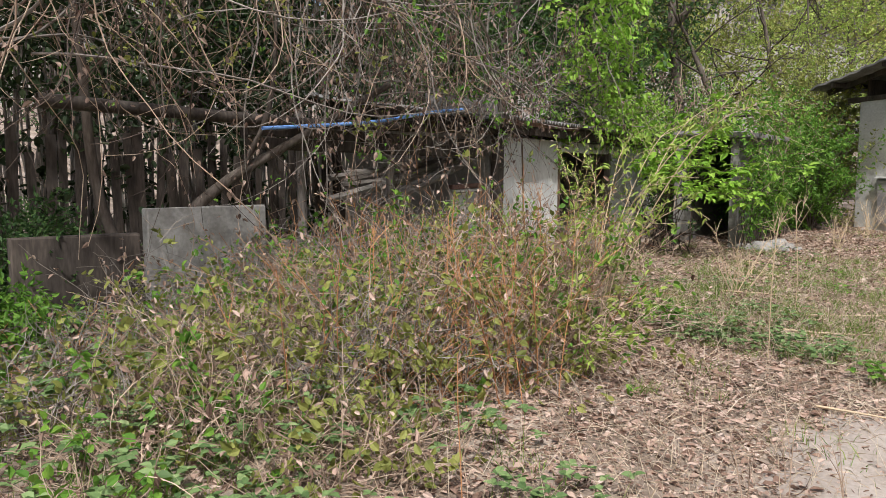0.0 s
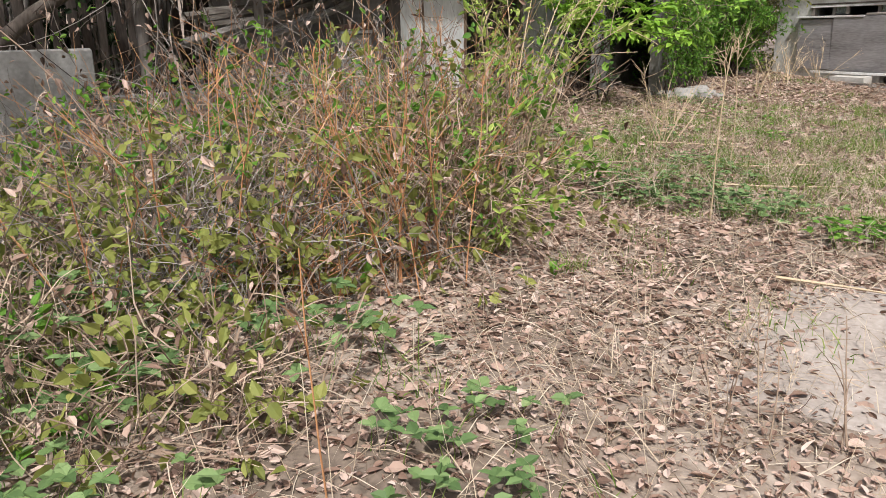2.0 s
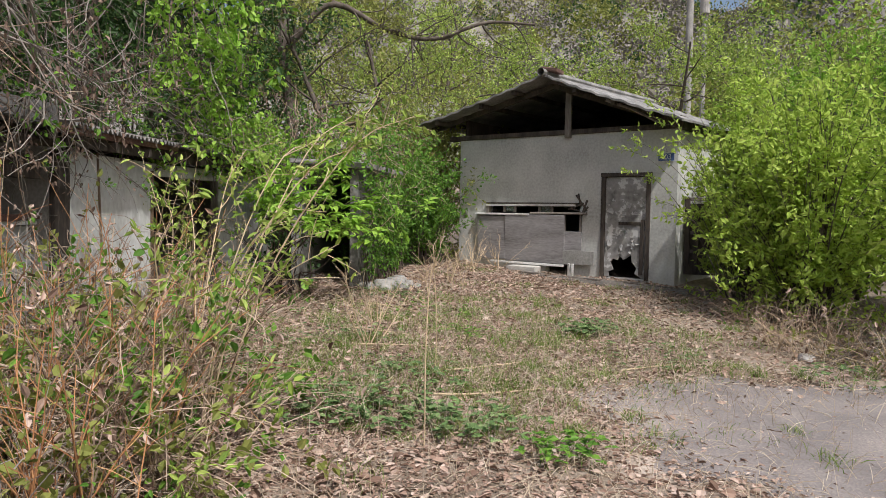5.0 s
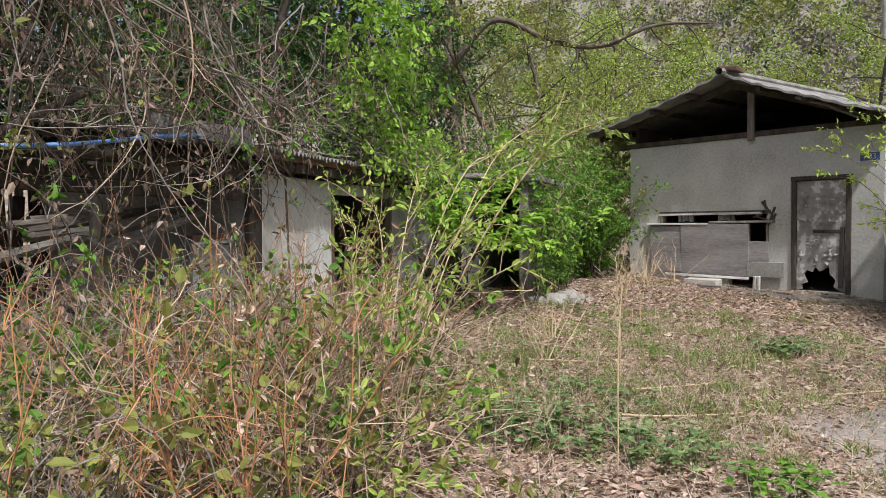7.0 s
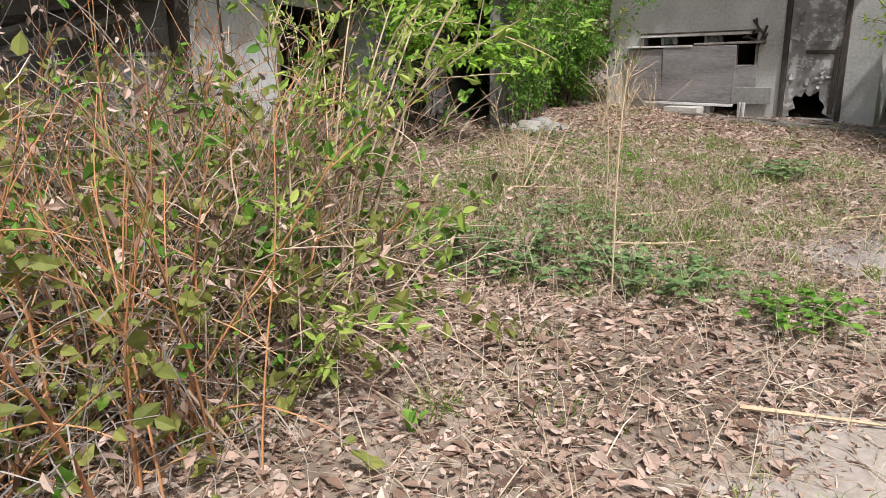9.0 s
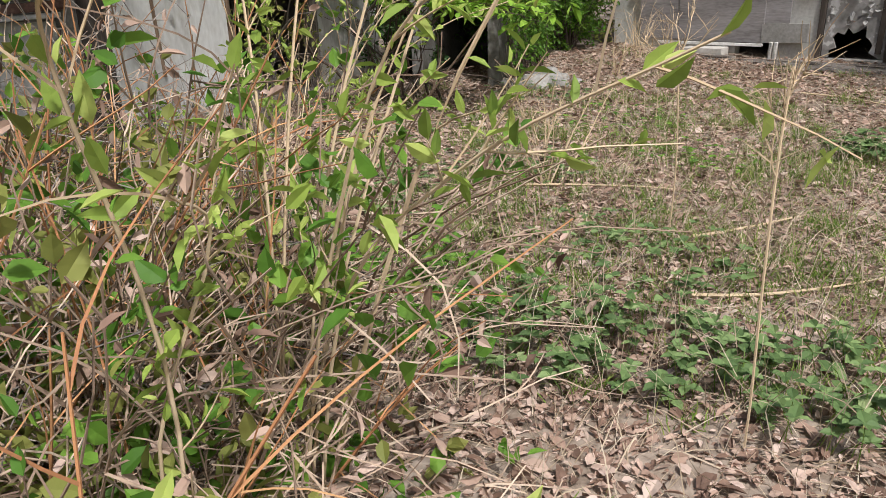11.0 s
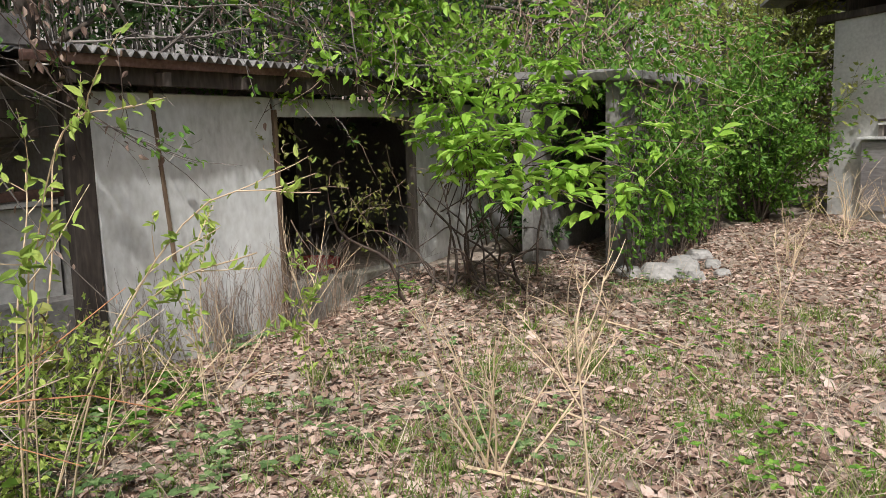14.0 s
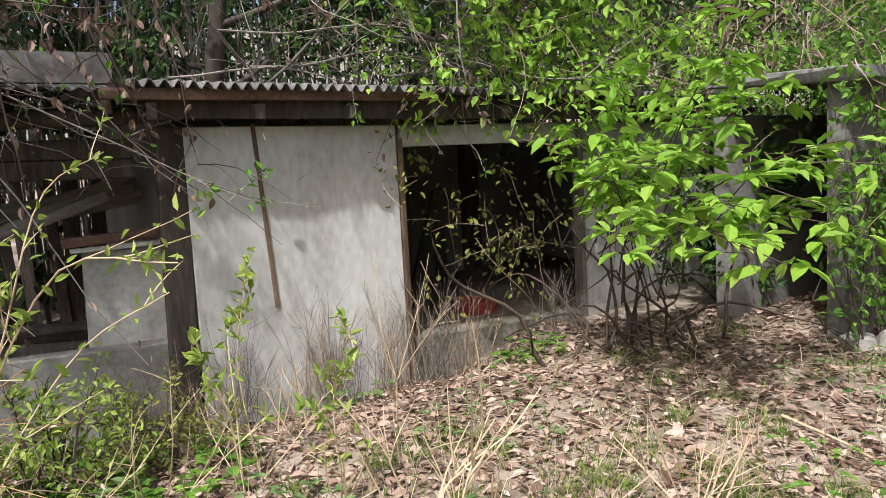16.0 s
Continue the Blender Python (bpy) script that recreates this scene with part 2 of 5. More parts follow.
class Soup:
    """Vertices and faces gathered for one mesh."""

    def __init__(self):
        self.v, self.f, self.n = [], [], 0

    def add(self, v, f):
        v = np.asarray(v, float)
        self.v.append(v)
        self.f.append(np.asarray(f, int) + self.n)
        self.n += len(v)
        return self

    def tube(self, pts, r0, r1=None, sides=4):
        pts = np.asarray(pts, float)
        k = len(pts)
        r = np.linspace(r0, r0 if r1 is None else r1, k)
        d = np.gradient(pts, axis=0)
        d /= np.linalg.norm(d, axis=1)[:, None] + 1e-9
        ref = np.where(np.abs(d[:, 2:3]) > 0.9, (1.0, 0, 0), (0, 0, 1.0))
        a = np.cross(d, ref)
        a /= np.linalg.norm(a, axis=1)[:, None] + 1e-9
        b = np.cross(d, a)
        ang = np.arange(sides) * 2 * math.pi / sides
        ring = pts[:, None] + r[:, None, None] * (np.cos(ang)[None, :, None] * a[:, None] + np.sin(ang)[None, :, None] * b[:, None])
        i, j = np.meshgrid(np.arange(k - 1), np.arange(sides), indexing="ij")
        i, j = i.ravel(), j.ravel()
        q = np.stack([i * sides + j, i * sides + (j + 1) % sides, (i + 1) * sides + (j + 1) % sides, (i + 1) * sides + j], 1)
        self.add(ring.reshape(-1, 3), q)
        if r0 > 0.012 and sides == 4:
            self.f.append(np.array([[3, 2, 1, 0]]) + self.n - k * sides)
            self.f.append(np.array([[0, 1, 2, 3]]) + self.n - sides)
        return self

    def leaves(self, p, d, length, width, nrm=None):
        p, d = np.asarray(p, float), np.asarray(d, float)
        n = len(p)
        if n == 0:
            return self
        d = d / (np.linalg.norm(d, axis=1)[:, None] + 1e-9)
        if nrm is None:
            nrm = rng.normal(size=(n, 3)) * 0.6 + (0, 0, 0.7)
        s = np.cross(d, nrm)
        s /= np.linalg.norm(s, axis=1)[:, None] + 1e-9
        u = np.cross(s, d)
        length = np.broadcast_to(length, (n,))[:, None, None]
        width = np.broadcast_to(width, (n,))[:, None, None]
        t = LEAF_V[None]
        v = p[:, None] + t[..., 0:1] * width * s[:, None] + t[..., 1:2] * length * d[:, None] + t[..., 2:3] * length * u[:, None]
        f = (LEAF_F[None] + (np.arange(n) * len(LEAF_V))[:, None, None]).reshape(-1, 3)
        return self.add(v.reshape(-1, 3), f)

    def blades(self, p, d, length, width, bend=0.35):
        p, d = np.asarray(p, float), np.asarray(d, float)
        n = len(p)
        d = d / (np.linalg.norm(d, axis=1)[:, None] + 1e-9)
        s = np.cross(d, rng.normal(size=(n, 3)))
        s /= np.linalg.norm(s, axis=1)[:, None] + 1e-9
        length = np.broadcast_to(length, (n,))[:, None]
        width = np.broadcast_to(width, (n,))[:, None]
        out = d * (1, 1, 0) + rng.normal(size=(n, 3)) * (0.3, 0.3, 0)
        mid = p + d * length * 0.55 + out * length * bend * 0.2
        tip = p + d * length * 0.9 + out * length * bend - (0, 0, 1) * length * bend * 0.3
        v = np.stack([p - s * width * 0.5, p + s * width * 0.5, mid - s * width * 0.4, mid + s * width * 0.4, tip], 1)
        f = (np.array([(0, 1, 3), (0, 3, 2), (2, 3, 4)])[None] + (np.arange(n) * 5)[:, None, None]).reshape(-1, 3)
        return self.add(v.reshape(-1, 3), f)

    def box(self, size, m=None, wear=0.0):
        x, y, z = (s / 2 for s in size)
        c = min(x, y, z) * 0.18
        v = []
        for sx in (-1, 1):
            for sy in (-1, 1):
                for sz in (-1, 1):
                    v += [(sx * (x - c), sy * (y - c), sz * z), (sx * (x - c), sy * y, sz * (z - c)), (sx * x, sy * (y - c), sz * (z - c))]
        v = np.array(v) + (rng.normal(size=(24, 3)) * wear if wear else 0)
        bm = bmesh.new()
        for q in v:
            bm.verts.new(q)
        bmesh.ops.convex_hull(bm, input=bm.verts[:])
        bm.verts.index_update()
        tris = [[w.index for w in f.verts] for f in bm.faces]
        co = np.array([w.co[:] for w in bm.verts])
        bm.free()
        if m is not None:
            co = co @ np.array(m.to_3x3()).T + np.array(m.translation)
        return self.add(co, tris)


def slab(soup, lo, hi):
    """A plain box with sharp edges, to butt against its neighbours."""
    (a, b, c), (d, e, f) = lo, hi
    v = [(x, y, z) for x in (a, d) for y in (b, e) for z in (c, f)]
    return soup.add(v, [(0, 1, 3, 2), (4, 6, 7, 5), (0, 4, 5, 1), (2, 3, 7, 6), (0, 2, 6, 4), (1, 5, 7, 3)])


def mesh_of(name, soup, mat, smooth_it=False):
    me = bpy.data.meshes.new(name)
    v = np.concatenate(soup.v)
    faces = soup.f
    tot = sum(len(f) for f in faces)
    loops = np.concatenate([f.ravel() for f in faces])
    sizes = np.concatenate([np.full(len(f), f.shape[1]) for f in faces])
    starts = np.concatenate([[0], np.cumsum(sizes)[:-1]])
    me.vertices.add(len(v))
    me.vertices.foreach_set("co", v.ravel())
    me.loops.add(len(loops))
    me.loops.foreach_set("vertex_index", loops.astype(np.int32))
    me.polygons.add(tot)
    me.polygons.foreach_set("loop_start", starts.astype(np.int32))
    me.polygons.foreach_set("loop_total", sizes.astype(np.int32))
    me.polygons.foreach_set("use_smooth", np.full(tot, bool(smooth_it)))
    me.update(calc_edges=True)
    me.materials.append(mat)
    return me


MANY = ("cane", "twig", "leaf", "dead_leaf", "stem", "bough", "crown")   # parts past counting


def thing(name, at, label, category, group="", kind=""):
    ob = new(name)
    ob.empty_display_size = 0.1
    ob.matrix_world = Matrix.Translation(at) if not isinstance(at, Matrix) else at
    return tagged(ob, label, category, group, kind)


def part(name, soup, mat, parent, label="", smooth_it=False):
    """One mesh under a thing or part; the soup's points are in the parent's space."""
    ob = new(name, mesh_of(name, soup, mat, smooth_it))
    ob.parent = parent
    if label:
        tagged(ob, label)
    if name in MANY:
        tagged(ob, kind="stuff")
    return ob


def solo(name, soup, mat, label, category, group="", kind="", smooth_it=False, at=None):
    ob = new(name, mesh_of(name, soup, mat, smooth_it))
    if at is not None:
        ob.matrix_world = at if isinstance(at, Matrix) else Matrix.Translation(at)
    return tagged(ob, label, category, group, kind)


def box_part(name, lo, hi, mat, parent, label="", wear=0.0, tilt=(0, 0, 0)):
    lo, hi = Vector(lo), Vector(hi)
    c, s = (lo + hi) / 2, hi - lo
    return part(name, Soup().box([abs(a) for a in s], pose(c.x, c.y, c.z, *tilt), wear), mat, parent, label)


def wander(p, d, length, n, bend=0.15, sag=0.0, r=rng):
    """A crooked line of n points from p."""
    p, d = np.array(p, float), np.array(d, float)
    d /= np.linalg.norm(d) + 1e-9
    step = length / (n - 1)
    out = [p.copy()]
    turn = r.normal(size=3) * bend * 0.5
    for _ in range(n - 1):
        turn = turn * 0.6 + r.normal(size=3) * bend * 0.6
        d = d + turn + np.array((0, 0, -sag))
        d /= np.linalg.norm(d)
        p = p + d * step
        out.append(p.copy())
    return np.array(out)


def on_line(pts, t):
    f = t * (len(pts) - 1)
    i = min(int(f), len(pts) - 2)
    return pts[i] + (pts[i + 1] - pts[i]) * (f - i), pts[i + 1] - pts[i]


def spline(ctrl, n=14):
    """A smooth line through control points."""
    c = np.array(ctrl, float)
    c = np.vstack([2 * c[0] - c[1], c, 2 * c[-1] - c[-2]])
    out = []
    k = len(c) - 3
    for u in np.linspace(0, k, n):
        i = min(int(u), k - 1)
        t = u - i
        a, b, d, e = c[i:i + 4]
        out.append(0.5 * (2 * b + (d - a) * t + (2 * a - 5 * b + 4 * d - e) * t * t + (3 * b - a - 3 * d + e) * t ** 3))
    return np.array(out)


# ---- ground ----
def grid_axis(lo, hi, fine_lo, fine_hi, fine, coarse):
    a = [fine_lo]
    step = fine
    left = []
    x = fine_lo
    while x > lo:
        step = min(step * 1.25, coarse)
        x -= step
        left.append(x)
    mid = list(np.arange(fine_lo, fine_hi + 1e-6, fine))
    right, x, step = [], mid[-1], fine
    while x < hi:
        step = min(step * 1.25, coarse)
        x += step
        right.append(x)
    return np.array(left[::-1] + mid + right)


def build_ground():
    xs = grid_axis(-420, 420, -4, 8, 0.12, 9)
    ys = grid_axis(-420, 420, -15, 2, 0.12, 9)
    X, Y = np.meshgrid(xs, ys)
    Z = ground_z(X, Y)
    near = (X > -4.2) & (X < 8.2) & (Y > -15.2) & (Y < 2.2)
    Z = Z + near * rng.normal(size=Z.shape) * 0.007
    v = np.stack([X, Y, Z], -1).reshape(-1, 3)
    nx = len(xs)
    i, j = np.meshgrid(np.arange(len(ys) - 1), np.arange(nx - 1), indexing="ij")
    q = (i * nx + j).ravel()
    s = Soup().add(v, np.stack([q, q + 1, q + nx + 1, q + nx], 1))
    ob = solo("ground", s, M_SOIL, "brown leaf-strewn soil of an abandoned yard", "ground", kind="structure", smooth_it=True)
    ob.data.materials.append(M_HILL)
    c = np.array([p.center[:] for p in ob.data.polygons])
    far = (np.hypot(c[:, 0], c[:, 1] + 6) > 45).astype(np.int32)
    ob.data.polygons.foreach_set("material_index", far)


build_ground()


def patch(name, cx, cy, rx, ry, turn, mat, label, lift=0.012, rough_edge=0.22):
    n, rings = 44, 9
    v = [(cx, cy)]
    ph = rng.uniform(0, 6.28, 4)
    for k in range(1, rings + 1):
        for a in np.linspace(0, 2 * math.pi, n, endpoint=False):
            e = 1 + rough_edge * (0.5 * math.sin(2 * a + ph[0]) + 0.4 * math.sin(3 * a + ph[1]) + 0.35 * math.sin(7 * a + ph[2]) + 0.25 * math.sin(13 * a + ph[3]))
            r = k / rings * e
            x, y = r * rx * math.cos(a), r * ry * math.sin(a)
            v.append((cx + x * math.cos(turn) - y * math.sin(turn), cy + x * math.sin(turn) + y * math.cos(turn)))
    v = np.array(v)
    drop = np.concatenate([[0], np.repeat(np.arange(1, rings + 1) / rings, n)]) ** 6
    z = ground_z(v[:, 0], v[:, 1]) + lift + 0.012 - drop * (lift + 0.022)
    s = Soup().add(np.column_stack([v, z]), [(0, 1 + a, 1 + (a + 1) % n) for a in range(n)])
    q = [(1 + (k - 1) * n + a, 1 + k * n + a, 1 + k * n + (a + 1) % n, 1 + (k - 1) * n + (a + 1) % n) for k in range(1, rings) for a in range(n)]
    s.f.append(np.array(q))
    return solo(name, s, mat, label, "ground", kind="structure", smooth_it=True)


patch("pavement", 4.45, -6.4, 1.4, 1.55, 0.25, M_ASPHALT, "worn dark grey asphalt showing through the litter", 0.014)
patch("ground_bare", 4.75, -9.0, 1.25, 0.75, 0.5, M_EARTH, "bare trodden pale brown earth", 0.010)
patch("ground_step", 0.55, -0.62, 1.5, 0.36, 0.0, M_APRON, "cracked dirty concrete apron before the door", 0.02, 0.25)


# ---- house with the gable, front wall along y = 0 ----
def build_house():
    h = thing("abandoned_house", (0, 0, 0), "abandoned grey plastered house with a sagging gable roof", "house")
    x0, x1, y1, top = -2.97, 1.33, 4.2, 2.5
    t = 0.14
    dx0, dx1, dz = 0.07, 0.87, 1.78
    wx0, wx1, wz0, wz1 = -2.28, -0.37, 0.79, 1.27
    front = Soup()
    for lo, hi in (((x0, 0, -0.3), (wx0, t, top)), ((wx0, 0, 0.22), (wx1, t, wz0)), ((wx0, 0, -0.3), (-1.02, t, 0.22)), ((-0.52, 0, -0.3), (wx1, t, 0.22)), ((wx0, 0, wz1), (wx1, t, top)),
                   ((wx1, 0, -0.3), (dx0, t, top)), ((dx0, 0, dz), (dx1, t, top)), ((dx1, 0, -0.3), (x1, t, top))):
        slab(front, lo, hi)
    part("front_wall", front, M_PLASTER, h, "stained grey plaster front wall")
    box_part("side_wall", (x0, t, -0.3), (x0 + t, y1, top), M_PLASTER, h)
    box_part("side_wall", (x1 - t, t, -0.3), (x1, y1, top), M_PLASTER, h)
    box_part("back_wall", (x0, y1, -0.3), (x1, y1 + t, top), M_PLASTER, h)
    # back gable added to shut daylight out, attic shade in its dark colour
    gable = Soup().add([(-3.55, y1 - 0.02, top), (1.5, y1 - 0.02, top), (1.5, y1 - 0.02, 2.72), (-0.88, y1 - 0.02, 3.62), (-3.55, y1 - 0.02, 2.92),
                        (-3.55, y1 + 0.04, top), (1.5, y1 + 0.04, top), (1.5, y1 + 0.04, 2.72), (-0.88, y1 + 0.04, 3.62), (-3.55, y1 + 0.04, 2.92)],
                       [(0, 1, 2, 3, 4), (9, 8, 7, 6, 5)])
    part("back_gable", gable, M_DARK_WOOD, h, "back gable added to close the attic, dark coloured for its shade")
    # infill added to block daylight under the eaves, dark like the attic
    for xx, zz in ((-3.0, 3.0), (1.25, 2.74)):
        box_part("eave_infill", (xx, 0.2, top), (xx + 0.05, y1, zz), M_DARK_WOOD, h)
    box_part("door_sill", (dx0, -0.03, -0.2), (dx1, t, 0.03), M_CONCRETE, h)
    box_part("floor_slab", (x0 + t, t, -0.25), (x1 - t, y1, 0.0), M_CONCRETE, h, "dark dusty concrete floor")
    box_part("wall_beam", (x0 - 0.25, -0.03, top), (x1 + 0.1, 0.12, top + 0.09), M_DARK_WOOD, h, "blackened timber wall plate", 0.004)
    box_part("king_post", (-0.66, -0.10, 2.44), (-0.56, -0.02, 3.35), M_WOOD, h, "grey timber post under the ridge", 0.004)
    # ceiling darkened by colour to deepen the attic's shade
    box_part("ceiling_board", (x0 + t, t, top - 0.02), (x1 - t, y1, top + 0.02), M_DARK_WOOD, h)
    # roof slopes: sheets with a little wave
    ridge = np.array((-0.88, 3.50))
    for name, end in (("roof_slope", np.array((-3.62, 2.80))), ("roof_slope", np.array((1.55, 2.60)))):
        nu, nv = 34, 18
        top_v, bot_v = [], []
        for i in range(nu + 1):
            for j in range(nv + 1):
                u, w = i / nu, j / nv
                p = ridge + (end - ridge) * u
                y = -0.55 + w * 5.2
                lift = 0.20 * w * (1 if end[0] > 0 else 0.5)
                sag = -0.05 * math.sin(u * 3.1) * (0.6 + 0.4 * math.sin(w * 5)) + 0.012 * math.sin(u * 55) + 0.02 * noise.noise((u * 6, w * 6, 3.0))
                rag = 0.05 * noise.noise((u * 9, 4.0, end[0])) if j == 0 else 0
                top_v.append((p[0], y + rag, p[1] + lift + sag))
                bot_v.append((p[0], y + rag, p[1] + lift + sag - 0.035))
        n = (nu + 1) * (nv + 1)
        f = []
        for i in range(nu):
            for j in range(nv):
                a = i * (nv + 1) + j
                f += [(a, a + 1, a + nv + 2, a + nv + 1), (n + a, n + a + nv + 1, n + a + nv + 2, n + a + 1)]
        for i in range(nu):
            for j in (0, nv):
                a = i * (nv + 1) + j
                f.append((a, a + nv + 1, n + a + nv + 1, n + a))
        for j in range(nv):
            for i in (0, nu):
                a = i * (nv + 1) + j
                f.append((a, a + 1, n + a + 1, n + a))
        part(name, Soup().add(np.array(top_v + bot_v), f), M_SHEET, h, "weathered grey roofing sheet")
    s = Soup()
    s.tube(spline([(-0.88, -0.62, 3.53), (-0.88, 1.5, 3.60), (-0.88, 4.6, 3.72)], 12), 0.07, 0.07, 8)
    part("ridge_cap", s, M_SHEET, h)
    box_part("ridge_tile", (-0.98, -0.50, 3.56), (-0.68, -0.1, 3.62), M_RUST, h, "faded red ridge tile", 0.008, (0, 8, 10))
    for x in (-3.2, -2.2, -1.5, -0.3, 0.4, 1.05):
        e = (-3.62, 2.80) if x < -0.88 else (1.55, 2.60)
        u = (x + 0.88) / (e[0] + 0.88)
        z = 3.50 + (e[1] - 3.50) * u - 0.10
        part("purlin", Soup().box((0.07, 4.9, 0.08), pose(x, 1.95, z + 0.05, 1.2, 0, 0), 0.003), M_DARK_WOOD, h)
    for x, z in ((-3.57, 2.77), (1.45, 2.58)):
        part("rafter", Soup().box((math.hypot(x + 0.88, 3.4 - z), 0.06, 0.1),
             pose((x - 0.88) / 2, -0.12, (3.37 + z - 0.06) / 2, 0, math.degrees(math.atan2(3.4 - z, x + 0.88)) if x > 0 else -math.degrees(math.atan2(3.4 - z, -(x + 0.88))), 0), 0.003), M_DARK_WOOD, h)
    s = Soup().tube([(0.25, -0.42, 2.98), (0.7, -0.38, 2.80), (1.1, -0.36, 2.58)], 0.028, 0.02, 6)
    part("loose_batten", s, M_WOOD, h, "pale loose roof batten")

    # door frame and broken door
    d = thing("door_1", (0, 0, 0), "weathered door with peeling paper and a broken hole", "door", kind="structure")
    for lo, hi in (((0.035, -0.035, 0.0), (0.105, 0.06, 1.80)), ((0.83, -0.035, 0.0), (0.90, 0.06, 1.80)), ((0.02, -0.04, 1.74), (0.92, 0.06, 1.81))):
        box_part("door_frame", lo, hi, M_DARK_WOOD, d, "blackened door frame", 0.003)
    # leaf with a ragged hole at its foot
    bm = bmesh.new()
    outer = [(0.11, 0.04), (0.14, 0.04)]
    hole = []
    for k, a in enumerate(np.linspace(math.pi, 0, 15)):
        r = 1 + 0.16 * math.sin(k * 2.3) + 0.1 * math.sin(k * 5.1)
        hole.append((0.45 + 0.26 * math.cos(a) * r, 0.05 + 0.34 * math.sin(a) * r))
    outline = outer + hole + [(0.76, 0.04), (0.82, 0.04), (0.82, 1.73), (0.11, 1.73)]
    front = [bm.verts.new((x, -0.005, z)) for x, z in outline]
    face = bm.faces.new(front)
    ext = bmesh.ops.extrude_face_region(bm, geom=[face])
    bmesh.ops.translate(bm, verts=[q for q in ext["geom"] if isinstance(q, bmesh.types.BMVert)], vec=(0, 0.035, 0))
    bmesh.ops.triangulate(bm, faces=bm.faces[:])
    bmesh.ops.recalc_face_normals(bm, faces=bm.faces[:])
    me = bpy.data.meshes.new("door_leaf")
    bm.to_mesh(me)
    bm.free()
    me.materials.append(M_DOOR)
    leaf = new("door_leaf", me)
    leaf.parent = d
    box_part("door_rail", (0.36, -0.03, 0.93), (0.78, -0.006, 0.98), M_DARK_WOOD, d, "dark cross rail", 0.003)
    box_part("door_stile", (0.74, -0.028, 0.10), (0.80, -0.006, 1.02), M_DARK_WOOD, d, "split dark stile", 0.004, (0, 1.5, 0))
    r = np.random.default_rng(5)
    for _ in range(34):
        x, z = r.uniform(0.15, 0.76), r.choice([1.45, 1.33, 1.25, 1.1, 0.85, 0.6, 0.5]) + r.normal() * 0.06
        w, hh = r.uniform(0.02, 0.09), r.uniform(0.02, 0.07)
        n = 7
        ang = np.sort(r.uniform(0, 6.28, n))
        v = [(x, -0.013, z)] + [(x + w * math.cos(a) * r.uniform(0.6, 1.1), -0.012 - abs(r.normal()) * 0.012, z + hh * math.sin(a) * r.uniform(0.6, 1.1)) for a in ang]
        part("paper_scrap", Soup().add(np.array(v), [(0, 1 + k, 1 + (k + 1) % n) for k in range(n)]), M_PAPER, d)

    # boarded window
    w = thing("window_1", (0, 0, 0), "broken window boarded up with grey plywood", "window", kind="structure")
    box_part("window_head", (-2.32, -0.05, 1.235), (-0.44, 0.08, 1.275), M_WHITE, w, "chipped white window head", 0.003)
    box_part("window_head", (-2.32, -0.055, 1.279), (-0.40, -0.0, 1.30), M_DARK_WOOD, w, "", 0.003)
    box_part("window_jamb", (-2.32, -0.04, 1.10), (-2.26, 0.08, 1.235), M_WOOD, w)
    for x in (-1.95, -1.72, -1.2, -0.95):
        box_part("mullion", (x, -0.02, 1.12), (x + 0.045, 0.04, 1.235), M_WOOD, w, "", 0.003)
    for x in (-1.9, -1.15):
        box_part("pane", (x, 0.01, 1.13), (x + 0.18, 0.014, 1.235), M_GLASS, w)
    box_part("ledge", (-2.53, -0.11, 1.065), (-1.35, 0.02, 1.10), M_WHITE, w, "paint-worn ledge board", 0.004, (0, 0.4, 0))
    box_part("ledge", (-1.33, -0.09, 1.09), (-0.24, 0.02, 1.125), M_WOOD, w, "", 0.004, (0, -0.6, 0))
    part("window_board", Soup().box((1.22, 0.03, 0.86), pose(-1.25, -0.06, 0.645, 2.5, 0.4, 0), 0.006), M_PLY, w, "warped grey plywood sheet")
    part("window_board", Soup().box((0.62, 0.03, 0.80), pose(-2.18, -0.05, 0.64, 2.0, -0.6, 0), 0.008), M_PLY, w, "stained grey plywood sheet")
    part("small_board", Soup().box((0.33, 0.025, 0.32), pose(-0.48, -0.035, 0.62, 0, 0.5, 0), 0.004), M_PLY, w)
    part("small_board", Soup().box((0.60, 0.03, 0.24), pose(-0.36, -0.055, 0.33, 0, -0.4, 0), 0.004), M_CONCRETE, w)
    box_part("small_jamb", (-0.68, -0.05, 0.2), (-0.64, 0.0, 1.08), M_WOOD, w, "", 0.003)
    box_part("small_jamb", (-0.37, -0.03, 0.45), (-0.335, 0.0, 1.06), M_WOOD, w, "", 0.003)
    part("bottom_plank", Soup().box((1.5, 0.05, 0.035), pose(-1.35, -0.16, 0.19, 0, 0.6, 1), 0.004), M_WHITE, w, "pale loose plank")
    for x, z, ln, turn in ((-0.44, 1.235, 0.30, 68), (-0.34, 1.30, 0.34, -38), (-0.28, 1.22, 0.26, 20), (-0.38, 1.34, 0.24, -12), (-0.30, 1.12, 0.28, 35), (-0.42, 1.16, 0.22, -70)):
        part("splinter", Soup().box((0.022, 0.012, ln), pose(x, -0.012, z, 0, turn, 0), 0.004), M_DARK_WOOD, w, "charred splintered wood")

    solo("wooden_crate", Soup().box((0.58, 0.26, 0.13), pose(-1.33, -0.28, 0.085, 0, 0, 2), 0.004), M_STONE, "pale weathered crate below the boarded window", "crate")
